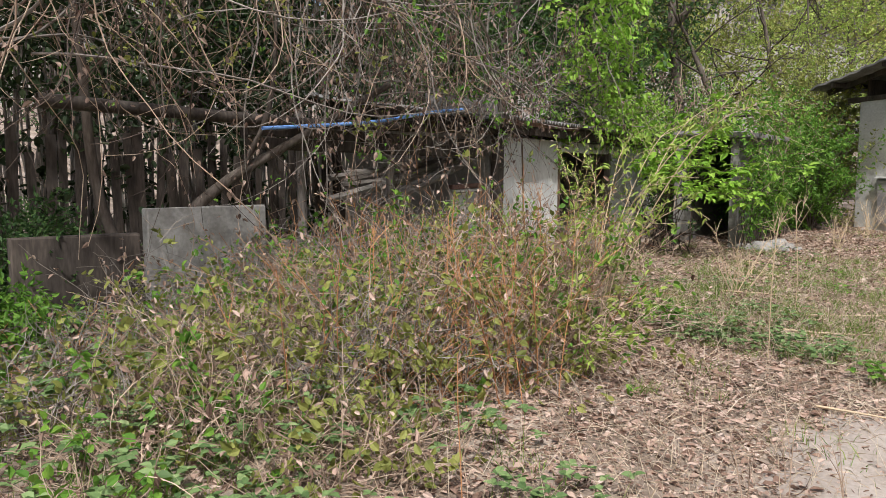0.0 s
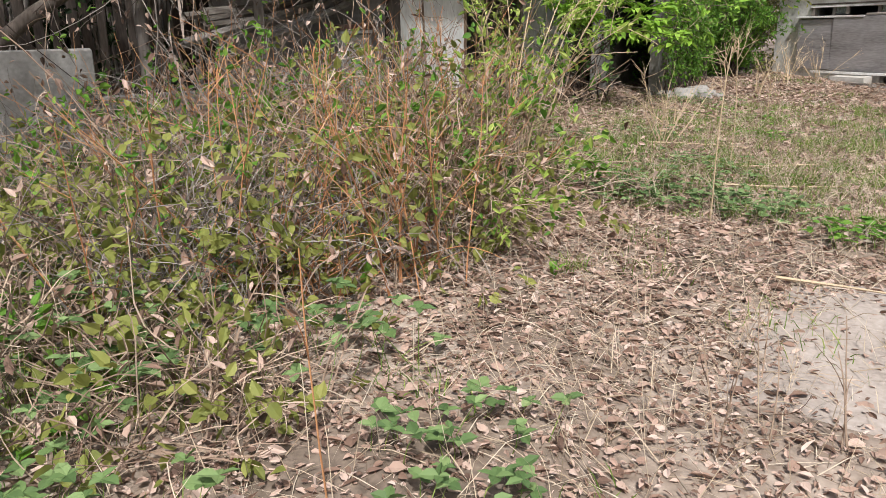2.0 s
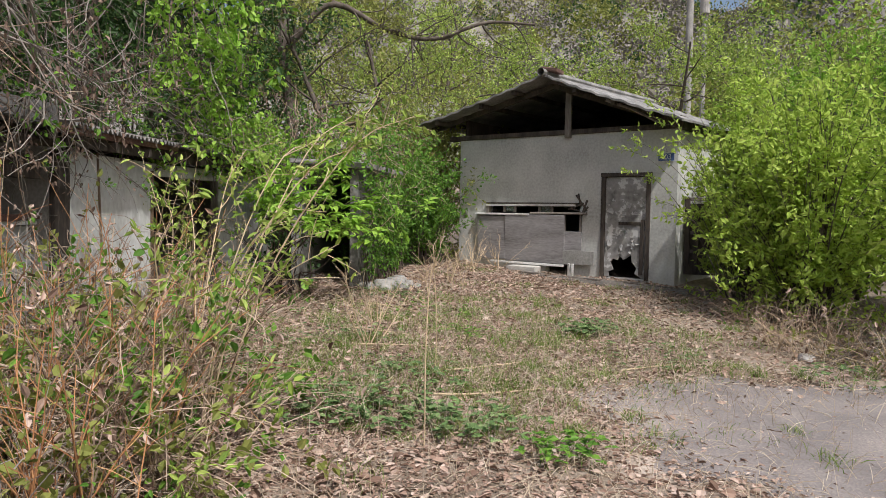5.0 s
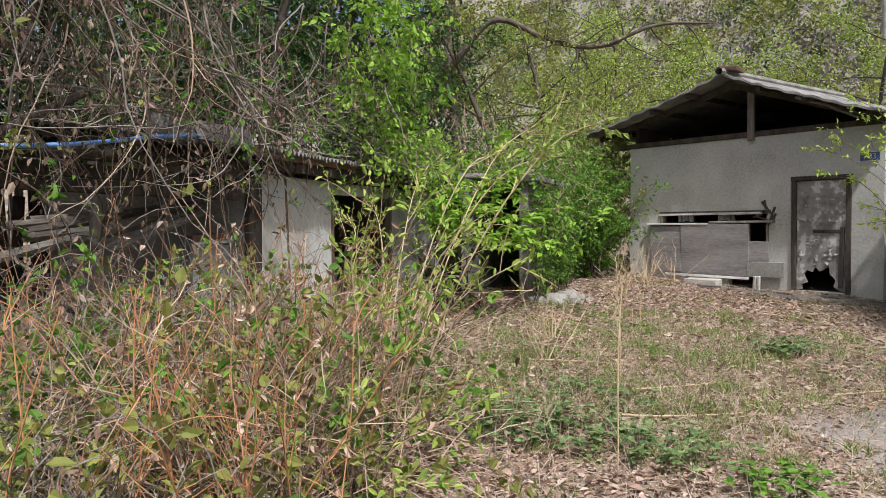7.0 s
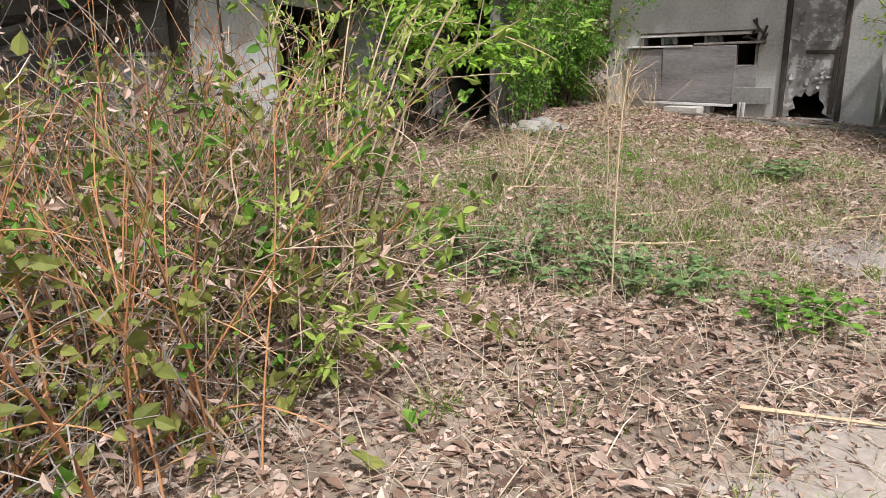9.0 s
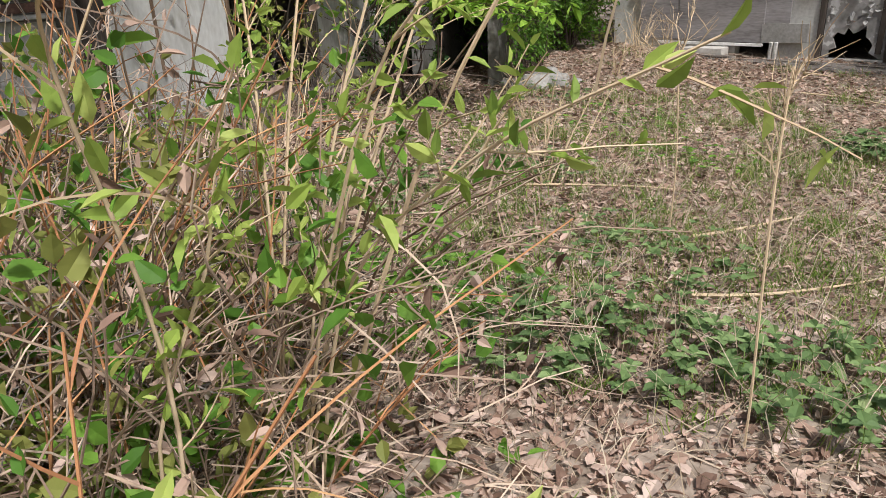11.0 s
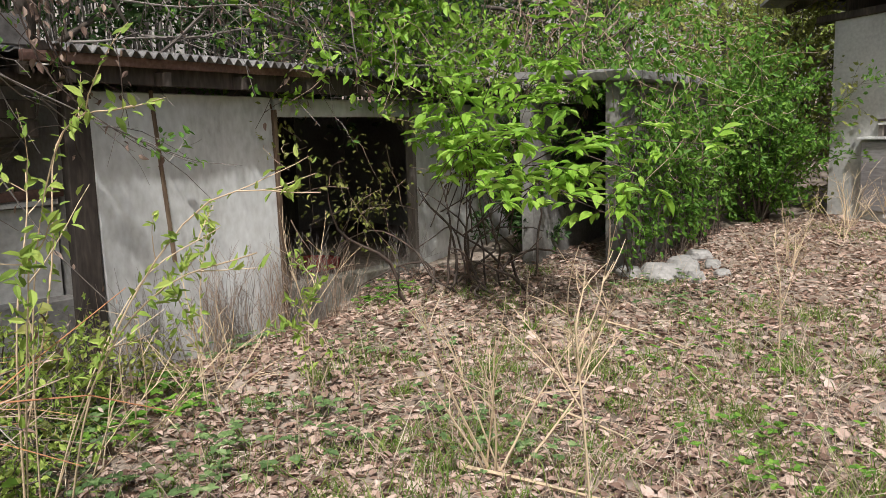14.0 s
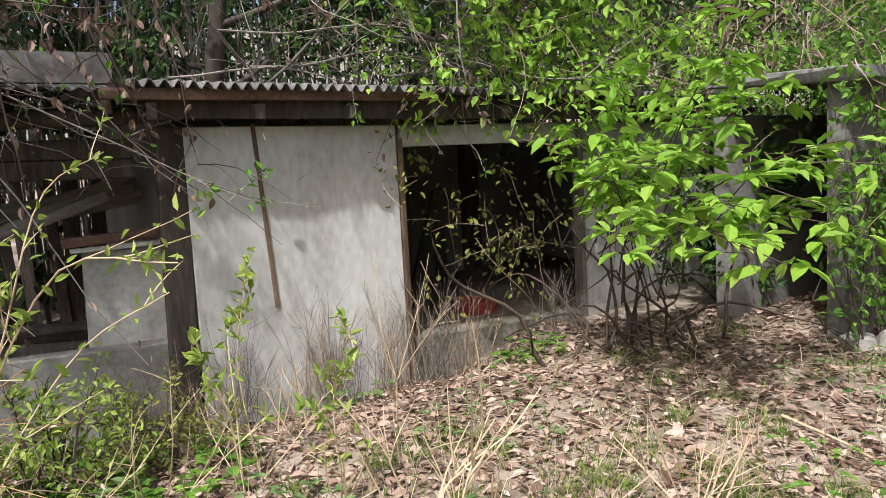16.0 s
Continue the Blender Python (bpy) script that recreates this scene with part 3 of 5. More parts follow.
    for k, x in enumerate((-0.46, -0.40)):
        solo("prop_stick", Soup().box((0.04, 0.04, 0.26), pose(x, -0.2, 0.10, 5, 4 * k, 0), 0.003), M_WHITE, "short pale timber prop under the window", "stick")
    for k in range(5):
        x = -1.1 + 0.55 * k
        solo("fallen_board", Soup().box((rng.uniform(0.5, 1.0), 0.09, 0.025), pose(x, -0.45 - 0.09 * (k % 3), gz(x, -0.5) + 0.03, 0, rng.uniform(-2, 2), rng.uniform(-14, 14)), 0.003),
             M_WOOD, "fallen grey board on the ground by the house", "board", "fallen boards by the house")

    # number plate
    p = thing("number_plate", pose(1.14, -0.012, 2.045, 90, 0, 0), "small blue enamel house number plate on the wall", "sign")
    part("plate", Soup().box((0.26, 0.14, 0.012)), M_ENAMEL, p)
    for n_, lo, hi in (("plate_rim", (-0.13, 0.06, 0.006), (0.13, 0.07, 0.010)), ("plate_rim", (-0.13, -0.07, 0.006), (0.13, -0.06, 0.010))):
        box_part(n_, lo, hi, M_WHITE, p)
    tx = bpy.data.curves.new("digits", "FONT")
    tx.body, tx.size, tx.align_x, tx.align_y, tx.extrude = "703", 0.12, "CENTER", "CENTER", 0.001
    tx.materials.append(M_WHITE)
    tob = new("digits", tx)
    tob.parent = p
    tob.location = (0, 0, 0.009)

    # broken lattice leaning beside the house
    l = thing("broken_door", pose(1.62, 0.35, gz(1.6, 0.3), 0, 0, 0), "broken dark slatted door leaning beside the house", "door")
    for k in range(4):
        box_part("slat", (-0.26 + 0.15 * k, -0.02, 0.2), (-0.18 + 0.15 * k, 0.01, 1.45 - 0.12 * k), M_DARK_WOOD, l, "", 0.006, (4, rng.uniform(-3, 3), 0))
    for z in (0.55, 0.85, 1.15, 1.4):
        box_part("rail", (-0.28, 0.01, z), (0.34 - z * 0.1, 0.035, z + 0.05), M_WOOD, l, "", 0.004, (0, rng.uniform(-3, 3), 0))
    box_part("backing", (-0.26, 0.04, 0.2), (0.2, 0.05, 1.35), M_DARK_WOOD, l, "", 0.01)


build_house()

# ---- long low shed: its front runs along S from the cream panel ----
SH = Matrix.Translation((-1.72, -8.24, 0)) @ Matrix.Rotation(math.atan2(0.945, -0.326), 4, "Z")
# in this space x runs along the front, -y points out to the yard


SP = Matrix.Translation((-1.62, -8.23, 0)) @ Matrix.Rotation(math.atan2(0.871, -0.491), 4, "Z")   # the panelled half, turned a little


def shed_frame(s):
    return SP if s >= 0 else SH


def shed_point(s, out, z):
    return shed_frame(s) @ Vector((s, -out, z))


def corrugated(s0, s1, out, depth, z0, z1, amp=0.022, pitch=0.075, thick=0.008, wobble=0.02, seed=1):
    nx = int((s1 - s0) / pitch * 6)
    ny = 8
    v = []
    for side in (0, -thick):
        for i in range(nx + 1):
            x = s0 + (s1 - s0) * i / nx
            for j in range(ny + 1):
                u = j / ny
                z = z0 + (z1 - z0) * u + amp * math.sin(x / pitch * 2 * math.pi) + wobble * noise.noise((x * 1.3, u * 2, seed)) + side
                v.append((x, -out + depth * u + (0.03 * noise.noise((x * 2, 5.0, seed)) if j == 0 else 0), z))
    n = (nx + 1) * (ny + 1)
    f = []
    for i in range(nx):
        for j in range(ny):
            a = i * (ny + 1) + j
            f += [(a, a + ny + 1, a + ny + 2, a + 1), (n + a, n + a + 1, n + a + ny + 2, n + a + ny + 1)]
        a = i * (ny + 1)
        f.append((a, n + a, n + a + ny + 1, a + ny + 1))
    return Soup().add(np.array(v), f)


def build_shed():
    h = thing("low_shed", SP, "long low derelict shed with cream wall panels", "shed")
    g = -0.35
    # panel wall with its posts
    part("wall_panel", Soup().box((1.42, 0.07, 2.02), pose(0.71, 0.035, 0.58)), M_CREAM, h, "stained cream wall panel")
    part("seam_strip", Soup().box((0.022, 0.012, 1.15), pose(0.455, -0.004, 1.03, 0, -3.4, 0), 0.002), M_BROWN_WOOD, h, "brown seam strip")
    part("door_post", Soup().box((0.16, 0.10, 2.0), pose(-0.085, 0.05, 0.60, 0, 1.2, 0), 0.004), M_DARK_WOOD, h, "dark corner post")
    part("jamb", Soup().box((0.035, 0.10, 1.75), pose(1.44, 0.03, 0.62), 0.003), M_BROWN_WOOD, h)
    part("jamb", Soup().box((0.04, 0.10, 1.75), pose(3.12, 0.03, 0.62), 0.003), M_WOOD, h)
    part("wall_panel", Soup().box((1.84, 0.07, 2.0), pose(4.07, 0.035, 0.59)), M_CREAM, h, "stained cream wall panel")
    part("lintel", Soup().box((1.64, 0.08, 0.14), pose(2.28, 0.05, 1.52, 0, -0.4, 0), 0.003), M_CREAM, h, "dirty cream lintel board")
    part("sill_wall", Soup().box((1.64, 0.12, 0.55), pose(2.28, 0.07, -0.20, 0, 2.0, 0), 0.012), M_SILL, h, "mossy crumbling sill wall")
    part("end_wall", Soup().box((0.10, 3.0, 2.16), pose(4.98, 1.55, 0.68)), M_CONCRETE, h)
    part("partition", Soup().box((0.08, 2.6, 2.16), pose(-0.06, 1.45, 0.68)), M_CONCRETE, h)
    part("back_wall", Soup().box((5.0, 0.10, 2.42), pose(2.45, 2.75, 0.81)), M_CONCRETE, h)
    part("floor_slab", Soup().box((4.9, 2.6, 0.3), pose(2.45, 1.47, -0.30)), M_CONCRETE, h)
    # roof
    part("roof_sheet", corrugated(-0.35, 5.2, 0.30, 3.3, 1.80, 2.12, seed=1), M_SHEET, h, "corrugated grey roofing sheet")
    # board coloured dark to carry the shade of the recess under the eave
    part("eave_board", Soup().box((5.4, 0.04, 0.15), pose(2.45, -0.12, 1.69, 0, 0.2, 0), 0.004), M_DARK_WOOD, h, "rotten eave board, darkened in colour for the eave's shade")
    part("eave_board", Soup().box((2.1, 0.05, 0.05), pose(0.6, -0.2, 1.755, 0, -0.4, 1), 0.005), M_RUST, h, "rusty brown eave strip")
    for s in np.arange(-0.2, 5.2, 0.6):
        part("rafter", Soup().box((0.06, 3.0, 0.09), pose(float(s), 1.25, 1.80, 5.5, 0, 0), 0.003), M_DARK_WOOD, h)
    h = thing("open_bay", SH, "open timber bay at the shed's end, heaped with old wood", "shed")
    # open bay towards the grove
    for s in (-1.75, -2.9):
        part("post", Soup().tube([(s, 0.05, g), (s + 0.03, 0.06, 0.7), (s, 0.05, 1.75)], 0.055, 0.045, 7), M_WOOD, h, "weathered round post", True)
    part("low_panel", Soup().box((0.45, 0.05, 0.80), pose(-0.42, 0.22, 0.48, 0, 1.0, 0), 0.004), M_PLASTER, h, "grimy low cream panel")
    part("low_wall", Soup().box((1.5, 0.12, 0.65), pose(-0.85, 0.12, -0.02, 0, 0, 0), 0.006), M_CONCRETE, h, "dark low concrete wall")
    part("panel_rail", Soup().box((0.62, 0.09, 0.05), pose(-0.42, 0.14, 0.97, 0, -3, 0), 0.004), M_RUST, h, "faded red-brown rail")
    part("panel_rail", Soup().box((0.5, 0.05, 0.03), pose(-0.44, 0.15, 0.91, 0, -2, 0), 0.003), M_WHITE, h, "pale rail strip")
    part("roof_sheet", corrugated(-1.75, -0.36, 0.32, 3.2, 1.80, 2.30, amp=0.012, pitch=0.09, wobble=0.10, seed=4), M_SHEET, h, "sagging grey roofing sheet")
    part("roof_patch", Soup().box((1.15, 0.03, 0.17), pose(-0.93, -0.30, 1.90, -12, 1, 2), 0.004), M_SHEET, h, "loose flat roofing sheet")
    part("eave_beam", Soup().tube([(-5.3, -0.1, 1.66), (-3, -0.12, 1.60), (-0.2, -0.1, 1.66)], 0.06, 0.05, 7), M_DARK_WOOD, h, "dark eave beam", True)
    for z in (1.38, 1.50):
        part("eave_board", Soup().box((3.2, 0.03, 0.10), pose(-1.9, -0.05 + z * 0.02, z, 0, 0.8, 0), 0.006), M_DARK_WOOD, h)
    for s in np.arange(-1.6, -0.3, 0.6):
        part("rafter", Soup().box((0.05, 3.0, 0.08), pose(float(s), 1.15, 1.95, 10, 0, 0), 0.003), M_DARK_WOOD, h)
    # slatted back of the open bay, daylight between the slats
    r = np.random.default_rng(3)
    # dark wood puts the bay's inner shade into the slats' colour
    for k in range(30):
        s = -5.3 + k * 0.175 + r.uniform(-0.05, 0.05)
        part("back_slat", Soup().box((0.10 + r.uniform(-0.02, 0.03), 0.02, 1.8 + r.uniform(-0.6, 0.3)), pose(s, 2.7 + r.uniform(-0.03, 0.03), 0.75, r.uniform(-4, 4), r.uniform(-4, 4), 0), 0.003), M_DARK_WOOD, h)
    part("base_wall", Soup().box((1.15, 0.12, 1.15), pose(-3.92, 0.0, 0.22, 0, 0, 2), 0.006), M_CONCRETE, h, "grey concrete stub wall")
    part("base_wall", Soup().box((1.0, 0.10, 0.9), pose(-5.0, 0.15, 0.12, 0, 0, -1), 0.006), M_DARK_WOOD, h, "dark brown boarded stub wall")
    part("base_wall", Soup().box((1.2, 0.12, 0.75), pose(-2.72, 0.1, 0.05, 0, 0, 1), 0.006), M_CONCRETE, h)
    # timber stack and clutter
    for k in range(9):
        a = (-1.95 + r.uniform(-0.4, 0.3), 0.18 + 0.10 * k, 0.72 + 0.05 * k)
        b = (-0.22 + r.uniform(-0.3, 0.05), 0.22 + 0.1 * k, 1.16 + r.uniform(-0.06, 0.2))
        solo("timber_beam", Soup().tube([a, ((a[0] + b[0]) / 2, (a[1] + b[1]) / 2, (a[2] + b[2]) / 2 - 0.02), b], 0.045, 0.035, 6), M_OLD_TIMBER,
                    "loose grey timber heaped inside the open shed bay", "timber", "heaped timber", at=SH)
    heap = thing("board_heap", SH @ Matrix.Translation((-1.3, 0.85, 0.05)), "dark heap of old boards stacked in the shed", "boards")
    for k in range(9):
        part("board", Soup().box((1.9 + r.uniform(-0.5, 0.2), 0.16, 0.045), pose(r.uniform(-0.15, 0.15), -0.36 + 0.17 * (k % 5), 0.05 + 0.055 * (k // 2), r.uniform(-4, 4), r.uniform(-3, 3), r.uniform(-6, 6)), 0.004), M_DARK_WOOD if k % 2 else M_WOOD, heap)
    solo("plastic_basin", Soup().tube([(2.35, 0.55, 0.02), (2.35, 0.55, 0.10), (2.36, 0.55, 0.24)], 0.17, 0.22, 14), M_RED, "faded red plastic basin in the shed", "basin", at=SP @ Matrix.Translation((0.2, 0.25, -0.12)))
    for k in range(5):
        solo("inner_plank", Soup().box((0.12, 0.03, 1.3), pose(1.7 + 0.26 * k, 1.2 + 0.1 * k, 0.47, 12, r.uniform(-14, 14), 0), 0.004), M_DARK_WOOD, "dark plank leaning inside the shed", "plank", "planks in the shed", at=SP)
    # blue pipe over the eave
    solo("blue_pipe", Soup().tube(spline([shed_point(-3.6, 0.5, 1.5), shed_point(-2.4, 0.5, 1.62), shed_point(-1.5, 0.42, 1.78), shed_point(-0.9, 0.30, 1.86)], 14), 0.019, 0.019, 6),
         M_ROPE, "thin blue plastic pipe along the shed eave", "pipe", smooth_it=True)


build_shed()


def build_far_shed():
    m = Matrix.Translation((-1.95, -3.86, 0)) @ Matrix.Rotation(math.atan2(0.871, -0.491), 4, "Z")
    h = thing("ruined_outbuilding", m, "small ruined concrete outbuilding overgrown with creeper", "shed")
    wall = Soup()
    for lo, hi in (((-0.3, 0, -0.3), (1.32, 0.12, 1.72)), ((1.32, 0, -0.3), (1.56, 0.12, 1.05)), ((1.32, 0, 1.52), (1.56, 0.12, 1.72)), ((1.56, 0, -0.3), (2.2, 0.12, 1.72))):
        slab(wall, lo, hi)
    # walls darkened by colour, as if the trees shaded them
    part("front_wall", wall, M_SHADED, h, "grey concrete wall with a small window hole, shadow in its colour")
    part("side_wall", Soup().box((0.12, 0.74, 1.8), pose(2.14, 0.49, 0.65), 0.006), M_SHADED, h)
    part("roof_slab", Soup().box((2.75, 1.1, 0.07), pose(0.98, 0.42, 1.78, 3, -1, 0), 0.01), M_SHEET, h, "grey flat roof slab")
    part("back_wall", Soup().box((2.5, 0.12, 1.8), pose(0.95, 0.92, 0.65), 0.006), M_SHADED, h)


build_far_shed()


def rock(name, x, y, size, mat, label, category, seed, flat=0.5, sink=0.3, group="", turn=None):
    r = np.random.default_rng(seed)
    bm = bmesh.new()
    bmesh.ops.create_icosphere(bm, subdivisions=3, radius=1)
    for q in bm.verts:
        c = q.co.copy()
        k = 1 + 0.28 * noise.noise(c * 1.3 + Vector((seed, 0, 0))) + 0.1 * noise.noise(c * 3.5 + Vector((0, seed, 0)))
        q.co = Vector((c.x * size[0] * k, c.y * size[1] * k, max(min(c.z, flat), -flat) * size[2] * (0.9 + 0.2 * k)))
    me = bpy.data.meshes.new(name)
    bm.to_mesh(me)
    bm.free()
    me.materials.append(mat)
    ob = new(name, me)
    ob.matrix_world = pose(x, y, gz(x, y) + size[2] * (flat - sink), r.uniform(-3, 3), r.uniform(-3, 3), r.uniform(0, 180) if turn is None else turn)
    return tagged(ob, label, category, group)


rock("flat_stone", 4.66, -8.12, (0.37, 0.20, 0.07), M_STONE, "pale flat slab of stone lying on the earth", "stone", 3, 0.45, 0.1, "", 44)
for k, (x, y, s) in enumerate(((-1.45, -3.7, 0.24), (-1.75, -3.45, 0.18), (-1.4, -4.0, 0.22), (-1.25, -3.75, 0.13), (-1.62, -3.2, 0.12), (-1.9, -3.1, 0.15), (-1.6, -4.15, 0.15), (-1.3, -3.4, 0.1))):
    rock("rubble_stone", x, y, (s * 0.8, s * 0.65, s * 0.6), M_CONCRETE, "grey rubble block by the ruined outbuilding", "stone", 10 + k, 0.7, 0.4, "rubble by the outbuilding")
rock("pebble", 4.0, -4.15, (0.10, 0.07, 0.06), M_STONE, "small pale stone in the dry grass", "stone", 31, 0.6, 0.2)


def utility_pole(x, y, top, r, seed):
    h = thing("utility_pole", (x, y, gz(x, y)), "grey concrete utility pole on the far slope", "pole", "utility poles")
    part("shaft", Soup().tube([(0, 0, -0.5), (0, 0, top / 2), (0, 0, top)], r, r * 0.7, 10), M_CONCRETE, h, "", True)
    part("crossarm", Soup().box((1.3, 0.1, 0.1), pose(0, 0, top - 3.0)), M_CONCRETE, h)
    part("transformer", Soup().tube([(0.05, -0.25, top - 4.6), (0.05, -0.25, top - 3.7)], 0.28, 0.28, 12), M_CONCRETE, h, "pale grey transformer can")

utility_pole(-4.75, 18.9, 15.0, 0.17, 1)
utility_pole(-8.0, 31.5, 14.0, 0.16, 2)


# ---- plants ----
def spread(n, r):
    d = r.normal(size=(n, 3))
    return d / (np.linalg.norm(d, axis=1)[:, None] + 1e-9)


def leafy(soup, pts, r, per, size, ratio=0.5, scatter=0.03, droop=0.0, start=0.25):
    """Leaves along one line."""
    t = r.uniform(start, 1, per)
    f = t * (len(pts) - 1)
    i = np.minimum(f.astype(int), len(pts) - 2)
    p = pts[i] + (pts[i + 1] - pts[i]) * (f - i)[:, None] + r.normal(size=(per, 3)) * scatter
    d = (pts[i + 1] - pts[i]) / (np.linalg.norm(pts[i + 1] - pts[i], axis=1)[:, None] + 1e-9) * 0.6 + spread(per, r) - (0, 0, droop)
    ln = size * r.uniform(0.55, 1.25, per)
    soup.leaves(p, d, ln, ln * ratio)


def bramble(x, y, radius, height, canes, leaf_mat, leaf_n, seed, dead_n=60, name="bramble_bush", keep_out=None, lean=(0, 0)):
    r = np.random.default_rng(seed)
    base = np.array((x, y, gz(x, y)))
    h = thing(name, base, "dense tangle of dry brown bramble canes with small green leaves", "bramble", "bramble thicket")
    cane, twig, leaf, dead = Soup(), Soup(), Soup(), Soup()
    for k in range(canes):
        a, q = r.uniform(0, 6.28), radius * math.sqrt(r.uniform())
        p = np.array((q * math.cos(a), q * math.sin(a), 0.0))
        p[2] = gz(base[0] + p[0], base[1] + p[1]) - base[2] - 0.03
        up = np.array((r.normal() * 0.45 + 0.25 * math.cos(a) + lean[0], r.normal() * 0.45 + 0.25 * math.sin(a) + lean[1], 1.0))
        ln = height * r.uniform(0.6, 1.55) * (1 - 0.35 * (q / radius) ** 2)
        line = wander(p, up, ln, 8, 0.16, r.uniform(0.02, 0.20), r)
        line[:, 2] = np.maximum(line[:, 2], 0.02)
        cane.tube(line, r.uniform(0.0036, 0.0036 + 0.0068 * r.uniform() ** 2), 0.0018, 3)
        for _ in range(r.integers(3, 6)):
            c, d = on_line(line, r.uniform(0.2, 0.97))
            tw = wander(c, d / np.linalg.norm(d) + r.normal(size=3) * 0.9, r.uniform(0.12, 0.42), 5, 0.3, 0.05, r)
            twig.tube(tw, 0.0028, 0.0013, 3)
            if r.uniform() < leaf_n:
                leafy(leaf, tw, r, r.integers(4, 9), 0.062, 0.66, 0.016)
            if r.uniform() < 0.35:
                leafy(dead, tw, r, r.integers(1, 4), 0.058, 0.45, 0.012, 0.5)
    part("cane", cane, (M_CANE, M_RED_CANE, M_CANE, M_GREY_TWIG)[seed % 4] if y < -5 else M_PALE_TWIG, h, "dry brown canes")
    part("twig", twig, M_GREY_TWIG if seed % 2 else M_CANE, h)
    if leaf.n:
        part("leaf", leaf, leaf_mat, h, "small fresh green leaves")
    if dead.n:
        part("dead_leaf", dead, M_LITTER, h, "curled dead leaves")
    return h


BRAMBLES = [(1.5, -9.5, 0.6, 1.15, 220), (0.75, -9.55, 0.65, 1.2, 200), (1.8, -10.05, 0.5, 1.0, 190), (1.0, -10.3, 0.7, 1.1, 220),
            (1.75, -10.8, 0.6, 0.9, 190), (0.2, -10.0, 0.7, 1.15, 180), (0.8, -11.1, 0.75, 0.9, 180), (2.2, -11.4, 0.5, 0.78, 150),
            (1.4, -11.8, 0.65, 0.7, 140), (0.0, -11.0, 0.75, 0.95, 160), (-0.1, -9.35, 0.45, 0.9, 110), (0.4, -12.1, 0.8, 0.75, 130),
            (-0.6, -10.2, 0.6, 1.0, 130), (2.5, -10.9, 0.3, 0.65, 60), (2.45, -12.1, 0.5, 0.55, 90), (-0.7, -11.6, 0.7, 0.85, 120),
            (2.2, -9.9, 0.33, 0.62, 70), (2.45, -10.35, 0.28, 0.55, 36),
            (2.9, -12.4, 0.6, 0.45, 90), (1.9, -12.9, 0.7, 0.5, 100), (3.3, -11.65, 0.4, 0.42, 60), (0.9, -12.9, 0.7, 0.55, 90), (4.1, -3.6, 0.6, 0.45, 120), (4.9, -4.0, 0.6, 0.5, 130), (3.3, -2.4, 0.5, 0.4, 80), (5.7, -4.6, 0.6, 0.5, 100)]
for k, (x, y, rad, hh, n) in enumerate(BRAMBLES):
    bramble(x, y, rad, hh, n, M_LEAF_OLIVE if k % 3 else M_LEAF_FRESH, (0.28 if x > 2.4 else 0.27) if y < -5 else 0.05, 100 + k)


def stalks(name, x, y, n, height, radius, mat, seed, label, branchy=2, leaf=None, spreadness=0.22, thick=0.0055):
    r = np.random.default_rng(seed)
    base = np.array((x, y, gz(x, y)))
    h = thing(name, base, label, "weed", "dry weed stalks")
    s, lf = Soup(), Soup()
    for k in range(n):
        p = np.array((r.normal() * radius, r.normal() * radius, -0.03))
        line = wander(p, (r.normal() * spreadness, r.normal() * spreadness, 1), height * r.uniform(0.65, 1.1), 8, 0.05, 0.0, r)
        s.tube(line, r.uniform(0.55, 1) * thick, 0.0018, 4)
        for _ in range(branchy):
            c, d = on_line(line, r.uniform(0.35, 0.95))
            tw = wander(c, d / np.linalg.norm(d) + r.normal(size=3) * 0.55, height * r.uniform(0.15, 0.4), 6, 0.12, 0.0, r)
            s.tube(tw, 0.0024, 0.001, 3)
            if leaf:
                leafy(lf, tw, r, 4, 0.035, 0.5, 0.01)
    part("stem", s, mat, h)
    if lf.n:
        part("leaf", lf, leaf, h)
    return h


ST = "dry reddish weed stalks standing in the brambles"
for k, (x, y, n, hh) in enumerate(((2.35, -10.55, 5, 1.05), (2.1, -10.2, 4, 1.1), (1.7, -10.4, 4, 1.15), (2.3, -11.1, 4, 1.0), (1.5, -9.7, 4, 1.2), (2.05, -9.6, 4, 1.0),
                                   (2.55, -11.7, 3, 0.8), (1.2, -11.3, 4, 1.0), (2.78, -10.52, 3, 1.1), (2.62, -10.35, 3, 1.1), (0.6, -10.6, 4, 1.1))):
    stalks("weed_stalks", x, y, int(n * 1.8), hh * 1.1, 0.14, M_RED_CANE, 300 + k, ST, 4, M_LEAF_FRESH if k % 3 == 0 else None, 0.26, 0.0065)
stalks("lone_stalk", 4.42, -10.05, 1, 0.55, 0.0, M_CANE, 341, "single dark dead stalk in the litter", 1, None, 0.02)
stalks("lone_stalk", 4.0, -11.35, 1, 0.72, 0.0, M_RED_CANE, 340, "single thick reddish dead stalk in the weeds", 1, None, 0.02)
for k, (x, y, hh) in enumerate(((4.35, -10.25, 0.45), (4.55, -9.9, 0.5), (4.2, -9.75, 0.35), (5.1, -9.2, 0.4), (1.95, -6.6, 0.55), (3.6, -11.2, 0.5))):
    stalks("thin_stalk", x, y, 2, hh, 0.04, M_CANE, 350 + k, "thin dry brown weed stalk in the litter", 2)
for k, (x, y, n, hh) in enumerate(((0.18, -5.95, 7, 0.55), (0.85, -6.75, 7, 0.75), (-1.3, -2.6, 8, 0.7), (-1.75, -1.3, 6, 0.6), (-2.2, -0.6, 9, 0.75), (-1.7, -0.55, 9, 0.7))):
    stalks("bare_bush", x, y, n, hh, 0.03, M_PALE_TWIG, 370 + k, "small leafless bush of pale forked twigs", 5, None, 0.45, 0.0075)


